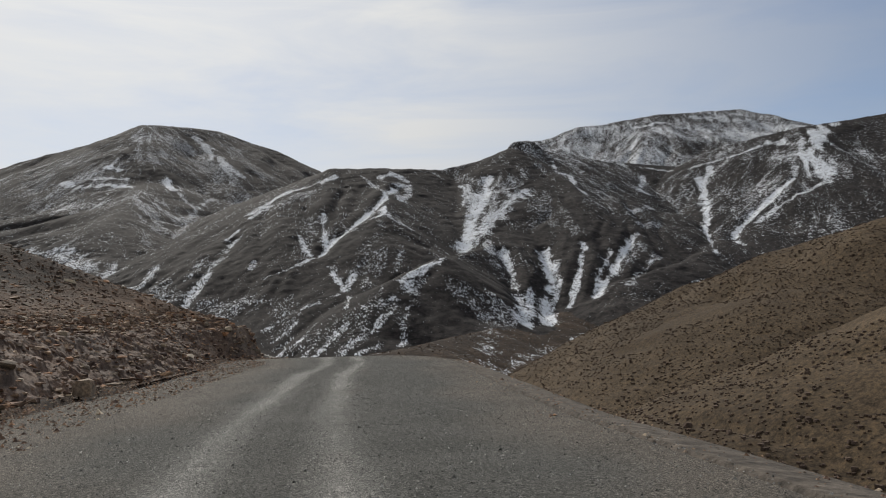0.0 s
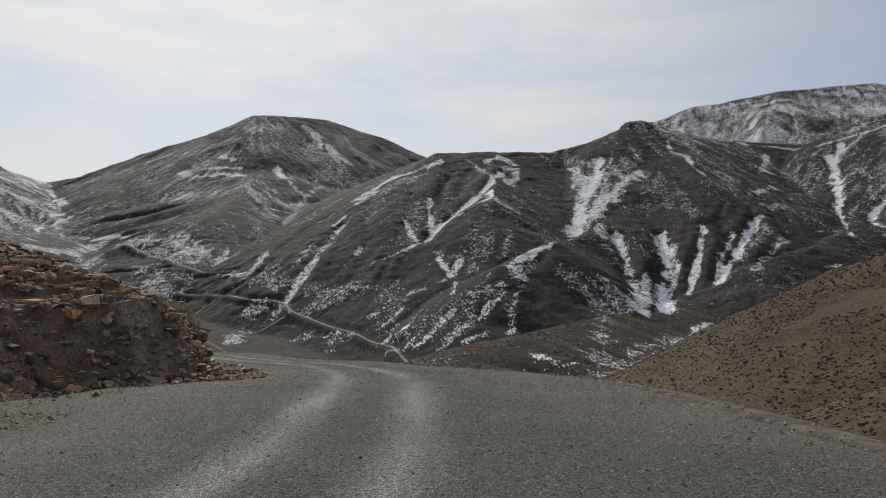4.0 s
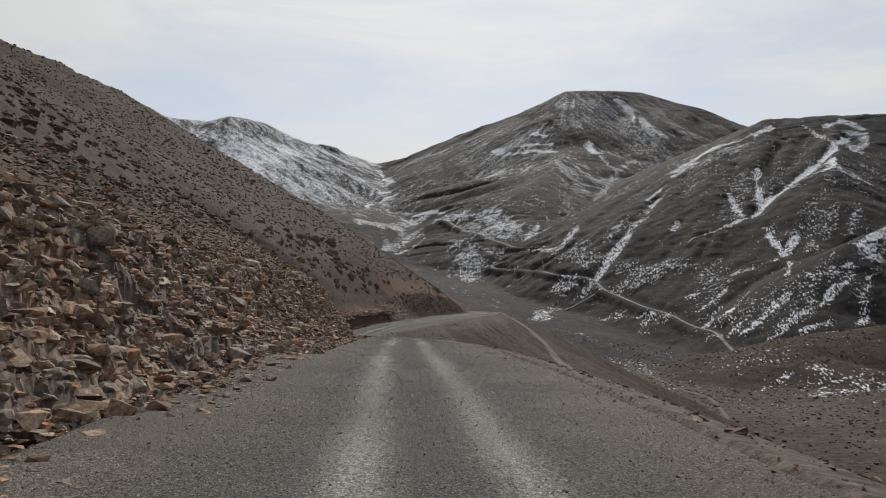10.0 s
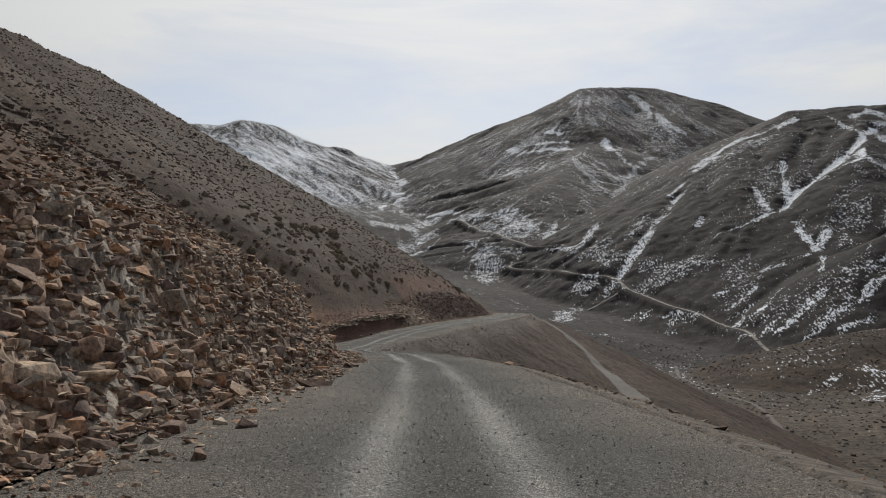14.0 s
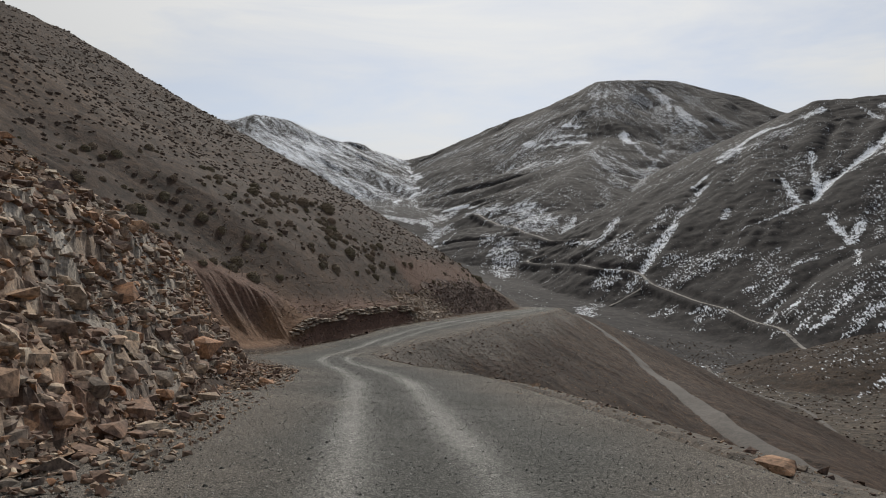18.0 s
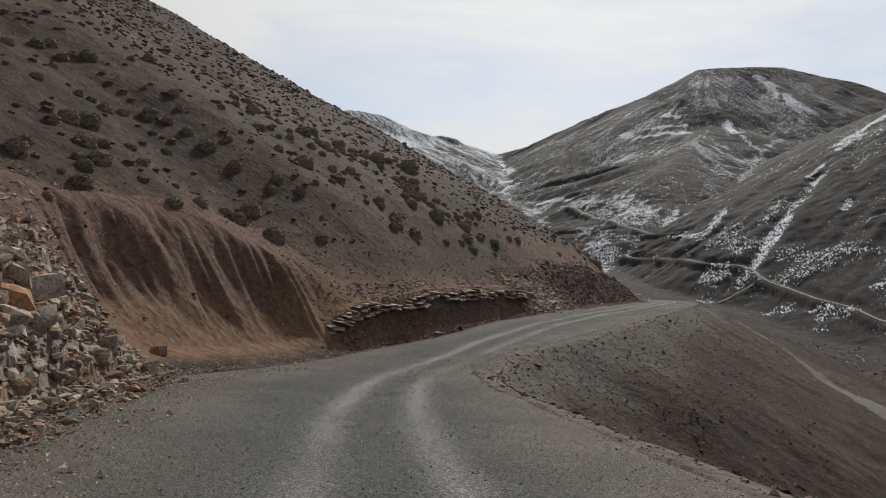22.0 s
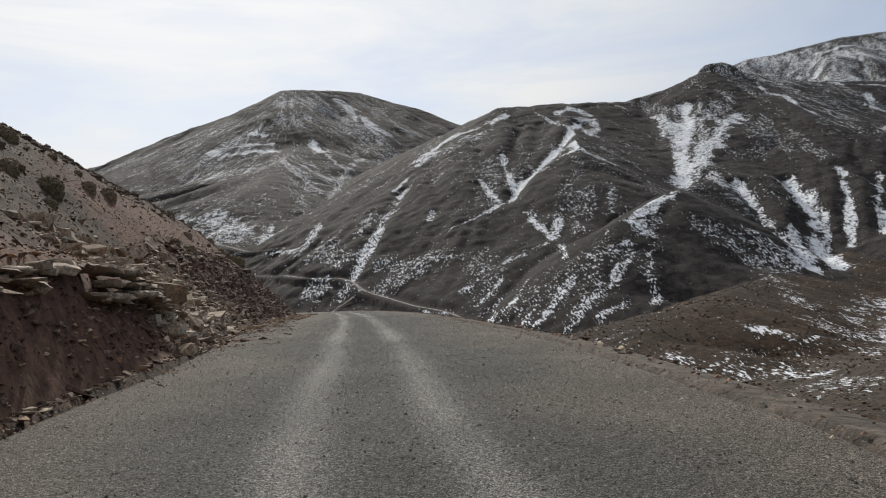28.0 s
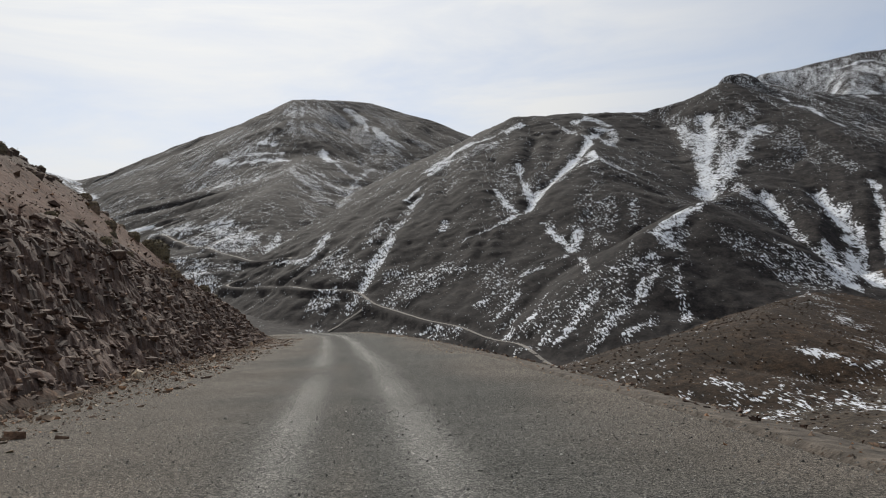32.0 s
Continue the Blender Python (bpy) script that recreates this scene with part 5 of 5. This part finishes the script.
rubble(252, 322, 1800, 0.1, 4.5, 0.16, "rubble", "thin dark red slabs breaking out of the cliff", 1.0, SLABS, False, 0.4, -0.9, M_CLIFF_STUFF)
rubble(200, 336, 4000, 0.1, 9, 0.12, "rubble", "loose stones along the dark cut", 1.4, CHIPS)
rubble(-5, 45, 7000, -2.6, 1.2, 0.05, "gravel", "grey stones spread over the inner verge", 1.0, PEBBLES)
rubble(45, 168, 9000, -1.5, 0.8, 0.045, "gravel", "brown pebbles on the verge below the cut", 1.0, PEBBLES)
rubble(168, 206, 6000, -2.6, 0.4, 0.035, "gravel", "pebbles and dirt on the wide verge", 0.8, PEBBLES, False, 0.5, -1.1, M_APRON)
rubble(238, 336, 7000, -2.4, 0.6, 0.04, "gravel", "brown pebbles on the verge below the dark cliff", 0.8, PEBBLES, False, 0.45, -1.1, M_APRON)
rubble(206, 336, 5000, -0.8, 1.0, 0.04, "gravel", "loose gravel along the inner road edge", 1.0, PEBBLES)
rubble(-5, 336, 10000, -0.9, 1.6, 0.035, "gravel", "loose gravel along the outer road edge", 1.0, PEBBLES, True)
rubble(-5, 336, 14000, 0.8, 26, 0.085, "rubble", "stones on the slope below the road", 1.2, CHIPS, True)
rubble(60, 330, 15000, 0.5, 14, 0.10, "rubble", "mixed dark and pale stones on the bank below the road", 1.1, CHIPS, True, 0.5, -0.5, M_CLIFF_STUFF)
rubble(60, 260, 12000, 0.4, 9, 0.06, "rubble", "small stones strewn over the bank below the road", 1.0, CHIPS, True, 0.6, -0.7)
rubble(150, 240, 5000, 1.0, 9, 0.09, "rubble", "dark broken stones in the gullied bank below the bend", 1.0, BLOCKS + CHIPS, True, 0.5, -0.3, M_CLIFF_STUFF)
rubble(204, 330, 9000, 2.6, 20, 0.10, "rubble", "dark stones and clods on the slope above the road", 1.2, CHIPS, False, 0.5, -0.7, M_CLIFF_STUFF)
rubble(203, 240, 2600, 0.1, 1.3, 0.09, "rubble", "dark stones sticking out of the red face below the ledge", 1.0, CHIPS, False, 0.5, -1.0, M_CLIFF_STUFF)
rubble(185, 207, 2600, 2.6, 8.5, 0.08, "rubble", "stones washed out of the soil bank", 1.0, CHIPS, False, 0.5, -0.6, M_CLIFF_STUFF)
rubble(60, 345, 9000, 8, 60, 0.13, "rubble", "scattered stones on the hillside", 1.3, CHIPS, False, 0.4, -0.5)


# ---- single stones lying by the road ----
def lone_stone(y, lay, sx, sy, sz, label, right=False):
    x, yy = (on_right if right else on_left)(np.array([y]), np.array([lay]))
    v, f = stone_shape((1, 1, 1), 22)
    v = v * np.array([sx, sy, sz])
    ob = new("stone", mesh_from("stone", v, f, M_ROCK))
    z = float(land(x, yy)[0])
    ob.location = (x[0], yy[0], z + sz * 0.36)
    ob.rotation_euler = (RNG.normal(0, 0.1), RNG.normal(0, 0.1), RNG.uniform(0, 6.28))
    return tagged(ob, label, "stone", "stones beside the road")


lone_stone(11.5, -0.4, 0.5, 0.45, 0.42, "dark angular stone lying on the gravel verge")
lone_stone(24, -0.2, 1.0, 0.6, 0.6, "pointed dark stone at the foot of the bank")
lone_stone(33, 0.0, 0.5, 0.35, 0.18, "flat pale stone on the gravel verge")
lone_stone(96, 0.1, 0.9, 0.5, 0.4, "flat reddish stone fallen at the road edge")
lone_stone(103, 0.0, 0.7, 0.5, 0.35, "brown stone fallen at the road edge")
lone_stone(107.5, 0.0, 0.45, 0.3, 0.22, "pale stone on the gravel verge")
lone_stone(187, 0.2, 0.8, 0.55, 0.45, "rounded brown stone on the debris apron")
lone_stone(190, 1.2, 0.6, 0.5, 0.4, "brown stone on the orange debris apron")
lone_stone(214, 0.1, 0.35, 0.3, 0.2, "small white stone below the rock ledge")
lone_stone(236, 0.1, 0.6, 0.42, 0.36, "squared grey stone beside the gravel road")
lone_stone(248, 0.0, 0.55, 0.3, 0.2, "flat dark stone at the road edge")
lone_stone(206, 1.6, 0.55, 0.35, 0.14, "flat white slab on the slope below the road", True)
white_stone = lone_stone(233, 25.0, 0.8, 0.5, 0.4, "white stone lying on the shrubby hillside")
lone_stone(147, 0.2, 0.5, 0.4, 0.12, "flat pale stone at the outer road edge", True)


# ---- cushion shrubs ----
def shrub_shape(n, seed, rings=7, seg=13):
    """A low spiny cushion: a dark core dome set with many short blades."""
    r = np.random.default_rng(seed)
    vs, fs = [], []
    for i in range(rings + 1):
        el = -0.75 + i / rings * 2.25
        for j in range(seg):
            az = j / seg * 6.283 + 0.24 * i
            rad = 0.49 * (1 + 0.10 * math.sin(3 * az + seed) * math.cos(el) + 0.05 * r.normal())
            vs.append((rad * math.cos(el) * math.cos(az), rad * math.cos(el) * math.sin(az), rad * math.copysign(abs(math.sin(el)) ** 0.8, el) * (1.0 if el > 0 else 1.3)))
    for i in range(rings):
        for j in range(seg):
            a, b = i * seg + j, i * seg + (j + 1) % seg
            fs += [(a, b, b + seg), (a, b + seg, a + seg)]
    for _ in range(n):
        az, el = r.uniform(0, 6.283), math.asin(r.uniform(-0.4, 1))
        lump = 0.49 * (1 + 0.10 * math.sin(3 * az + seed) * math.cos(el))
        d = np.array([math.cos(el) * math.cos(az), math.cos(el) * math.sin(az), math.copysign(abs(math.sin(el)) ** 0.8, el)])
        root = d * lump * 0.95
        tip = d * lump * r.uniform(1.04, 1.14) + r.normal(0, 0.022, 3)
        side = np.cross(d, r.normal(0, 1, 3))
        side = side / np.linalg.norm(side) * r.uniform(0.012, 0.03)
        k = len(vs)
        vs += [tuple(root - side), tuple(root + side), tuple(tip)]
        fs.append((k, k + 1, k + 2))
    return np.array(vs), np.array(fs)


SHRUB_MESH = [mesh_from("shrub", *shrub_shape(380, s), M_SHRUB) for s in range(5)]


def scatter_shrubs(n, y0, y1, lay0, lay1, power):
    y = RNG.uniform(y0, y1, n)
    lay = lay0 + (lay1 - lay0) * RNG.uniform(0, 1, n) ** power
    x, yy = on_left(y, lay)
    return x, yy, lay


sx_, sy_, sl_ = scatter_shrubs(295, 170, 262, 6.2, 27, 1.0)
cx_, cy_, cl_ = scatter_shrubs(34, 262, 320, 3.6, 11, 1.0)
sx_, sy_ = np.concatenate([sx_[:265], cx_]), np.concatenate([sy_[:265], cy_])
sz_ = land(sx_, sy_)
for i in range(len(sx_)):
    ob = bpy.data.objects.new("shrub", SHRUB_MESH[i % 5])
    scene.collection.objects.link(ob)
    s = 0.72 * math.exp(RNG.normal(0, 0.35))
    ob.location = (sx_[i], sy_[i], sz_[i] + 0.02 * s)
    ob.scale = (s * RNG.uniform(0.85, 1.2), s * RNG.uniform(0.85, 1.2), s * RNG.uniform(0.8, 1.15))
    ob.rotation_euler = (0, 0, RNG.uniform(0, 6.28))
    tagged(ob, "dark olive-brown spiny cushion shrub on the stony slope", "shrub", "cushion shrubs on the hillside")

FAR_SHRUB = [shrub_shape(4, 20 + s, 2, 6) for s in range(4)]
fx_, fy_, fl_ = scatter_shrubs(21000, 56, 352, 9, 150, 1.1)
far_ok = ~((fy_ > 166) & (fy_ < 264) & (fl_ < 28) & (RNG.uniform(0, 1, 21000) < 0.7)) & (fbm(fx_, fy_, 16, 3, 97) > -0.9)
fx_, fy_ = fx_[far_ok], fy_[far_ok]
fs_ = 0.42 * np.exp(RNG.normal(0, 0.35, len(fx_)))
joined("scrub", FAR_SHRUB, np.stack([fx_, fy_, land(fx_, fy_) - 0.03], 1), np.stack([fs_, fs_, fs_ * 0.95], 1), RNG.uniform(0, 6.28, len(fx_)), np.zeros(len(fx_)), M_SCRUB, "dark cushion shrubs dotting the brown hillside", "scrub")

TUFT = [hull_shape((0.9, 0.9, 0.7), 0.3) for _ in range(5)]


def scatter_scrub(n, x0, x1, y0, y1, size, label, test):
    x, y = RNG.uniform(x0, x1, n), RNG.uniform(y0, y1, n)
    h, own, lay, ray_ = land(x, y, True)
    ok = test(own, lay, ray_) & (fbm(x, y, 40, 3, 99) > -0.6)
    x, y, h = x[ok], y[ok], h[ok]
    s = size * np.exp(RNG.normal(0, 0.35, len(x)))
    joined("scrub", TUFT, np.stack([x, y, h + 0.15 * s], 1), np.stack([s, s, s * 0.8], 1), RNG.uniform(0, 6.28, len(x)), np.zeros(len(x)), M_SCRUB, label, "scrub")


scatter_scrub(34000, 90, 330, 60, 440, 0.44, "small dark shrubs dotting the bare brown hill", lambda own, lay, ray_: own == 6)
scatter_scrub(12000, -20, 300, 90, 800, 0.65, "sparse dark scrub on the valley floor", lambda own, lay, ray_: (own == 0) | (own == 7))


# ---- across the valley: a parked van and a small culvert ----
def plain(name, colour, rough=0.7, metal=0.0):
    m, nt, bs = material(name)
    col = mix(nt, 0.35, colour, ramp(nt, noise_node(nt, 3.0, 4, 0.6, position(nt)), [(0.3, (0.6, 0.6, 0.6)), (0.7, (1.2, 1.2, 1.2))]), "MULTIPLY")
    nt.links.new(col, bs.inputs["Base Color"])
    bs.inputs["Roughness"].default_value, bs.inputs["Metallic"].default_value = rough, metal
    return m


M_WHITE, M_GLASS, M_TYRE, M_CONCRETE = plain("white_paint", (0.75, 0.75, 0.74), 0.35), plain("dark_glass", (0.02, 0.025, 0.03), 0.1), plain("tyre_rubber", (0.02, 0.02, 0.02), 0.9), plain("pale_concrete", (0.34, 0.33, 0.31), 0.9)


def box_part(name, size, at, mat, parent, label="", bevel=0.08, slope=0.0):
    bm = bmesh.new()
    bmesh.ops.create_cube(bm, size=1.0)
    for v in bm.verts:
        v.co = Vector((v.co.x * size[0], v.co.y * size[1], v.co.z * size[2]))
        if v.co.z > 0 and v.co.y > 0:
            v.co.y -= slope
    bmesh.ops.bevel(bm, geom=bm.edges[:], offset=bevel, segments=2, affect="EDGES")
    me = bpy.data.meshes.new(name)
    bm.to_mesh(me)
    bm.free()
    me.materials.append(mat)
    ob = bpy.data.objects.new(name, me)
    scene.collection.objects.link(ob)
    ob.parent = parent
    ob.location = at
    return tagged(ob, label) if label else ob


def wheel_part(at, parent):
    bm = bmesh.new()
    bmesh.ops.create_cone(bm, cap_ends=True, segments=16, radius1=0.36, radius2=0.36, depth=0.26)
    bmesh.ops.rotate(bm, verts=bm.verts, matrix=Matrix.Rotation(radians(90), 3, "Y"))
    bmesh.ops.bevel(bm, geom=[e for e in bm.edges if len(e.link_faces) == 2 and e.calc_face_angle(0) > 1], offset=0.05, segments=1, affect="EDGES")
    me = bpy.data.meshes.new("wheel")
    bm.to_mesh(me)
    bm.free()
    me.materials.append(M_TYRE)
    ob = bpy.data.objects.new("wheel", me)
    scene.collection.objects.link(ob)
    ob.parent, ob.location = parent, at


van = tagged(new("van"), "white panel van parked beside the valley road", "van")
VAN_AT = (24.0, 974.0)
van.location = (*VAN_AT, float(land(np.array([VAN_AT[0]]), np.array([VAN_AT[1]]))[0]) + 0.15)
van.rotation_euler = (0, 0, radians(70))
box_part("body", (2.0, 5.4, 1.7), (0, -0.2, 1.35), M_WHITE, van, "", 0.14, 0.5)
box_part("bonnet", (1.9, 1.0, 0.75), (0, 2.6, 0.85), M_WHITE, van, "", 0.12, 0.15)
box_part("windscreen", (1.7, 0.06, 0.65), (0, 2.28, 1.72), M_GLASS, van, "dark windscreen", 0.02)
for sx in (-1.0, 1.0):
    box_part("side_window", (0.05, 0.9, 0.5), (sx * 1.0, 1.3, 1.75), M_GLASS, van, "dark side window", 0.02)
    for sy in (-1.7, 1.9):
        wheel_part((sx * 0.9, sy, 0.36), van)

culvert = tagged(new("culvert"), "small pale concrete culvert on the valley floor", "culvert")
CUL_AT = (72.0, 300.0)
culvert.location = (*CUL_AT, float(land(np.array([CUL_AT[0]]), np.array([CUL_AT[1]]))[0]))
box_part("headwall", (4.6, 0.5, 1.3), (0, 0, 0.45), M_CONCRETE, culvert, "", 0.06)
box_part("kerb", (1.3, 0.45, 0.35), (-1.4, 0.05, 1.25), M_CONCRETE, culvert, "", 0.05)
box_part("kerb", (1.3, 0.45, 0.35), (1.2, 0.05, 1.25), M_CONCRETE, culvert, "", 0.05)
box_part("channel", (1.1, 6.0, 0.3), (0.6, -3.2, 0.1), M_CONCRETE, culvert, "pale concrete outlet channel", 0.05)


# ---- dry weeds at the foot of the bank ----
M_STRAW = plain("dry_straw", (0.22, 0.17, 0.11), 0.9)


def dry_weed(y, lay, h, seed):
    r = np.random.default_rng(seed)
    vs, fs = [], []
    for _ in range(46):
        az, lean = r.uniform(0, 6.283), r.uniform(0.05, 0.55)
        bx, by = r.normal(0, 0.08, 2)
        ln = h * r.uniform(0.5, 1.0)
        tip = (bx + math.cos(az) * lean * ln, by + math.sin(az) * lean * ln, ln)
        midp = (bx + math.cos(az) * lean * ln * 0.35, by + math.sin(az) * lean * ln * 0.35, ln * 0.55)
        wx, wy = -math.sin(az) * 0.006, math.cos(az) * 0.006
        k = len(vs)
        vs += [(bx - wx, by - wy, -0.05), (bx + wx, by + wy, -0.05), (midp[0] + wx, midp[1] + wy, midp[2]), (midp[0] - wx, midp[1] - wy, midp[2]), tip]
        fs += [(k, k + 1, k + 2), (k, k + 2, k + 3), (k + 3, k + 2, k + 4)]
    ob = new("dry_weed", mesh_from("dry_weed", np.array(vs), np.array(fs), M_STRAW))
    x, yy = on_left(np.array([y]), np.array([lay]))
    ob.location = (x[0], yy[0], float(land(x, yy)[0]))
    tagged(ob, "clump of dry straw-coloured stalks at the foot of the bank", "weed", "dry weeds beside the road")


for i, (wy_, wl_i, wh_) in enumerate([(57, 0.7, 0.9), (59, 1.0, 1.1), (61, 0.6, 0.8), (63.5, 0.9, 1.0), (66, 0.5, 0.7), (252, 0.8, 0.6), (256, 1.0, 0.7), (259, 0.7, 0.5), (263, 0.9, 0.6), (268, 0.8, 0.6)]):
    dry_weed(wy_, wl_i, wh_, 300 + i)
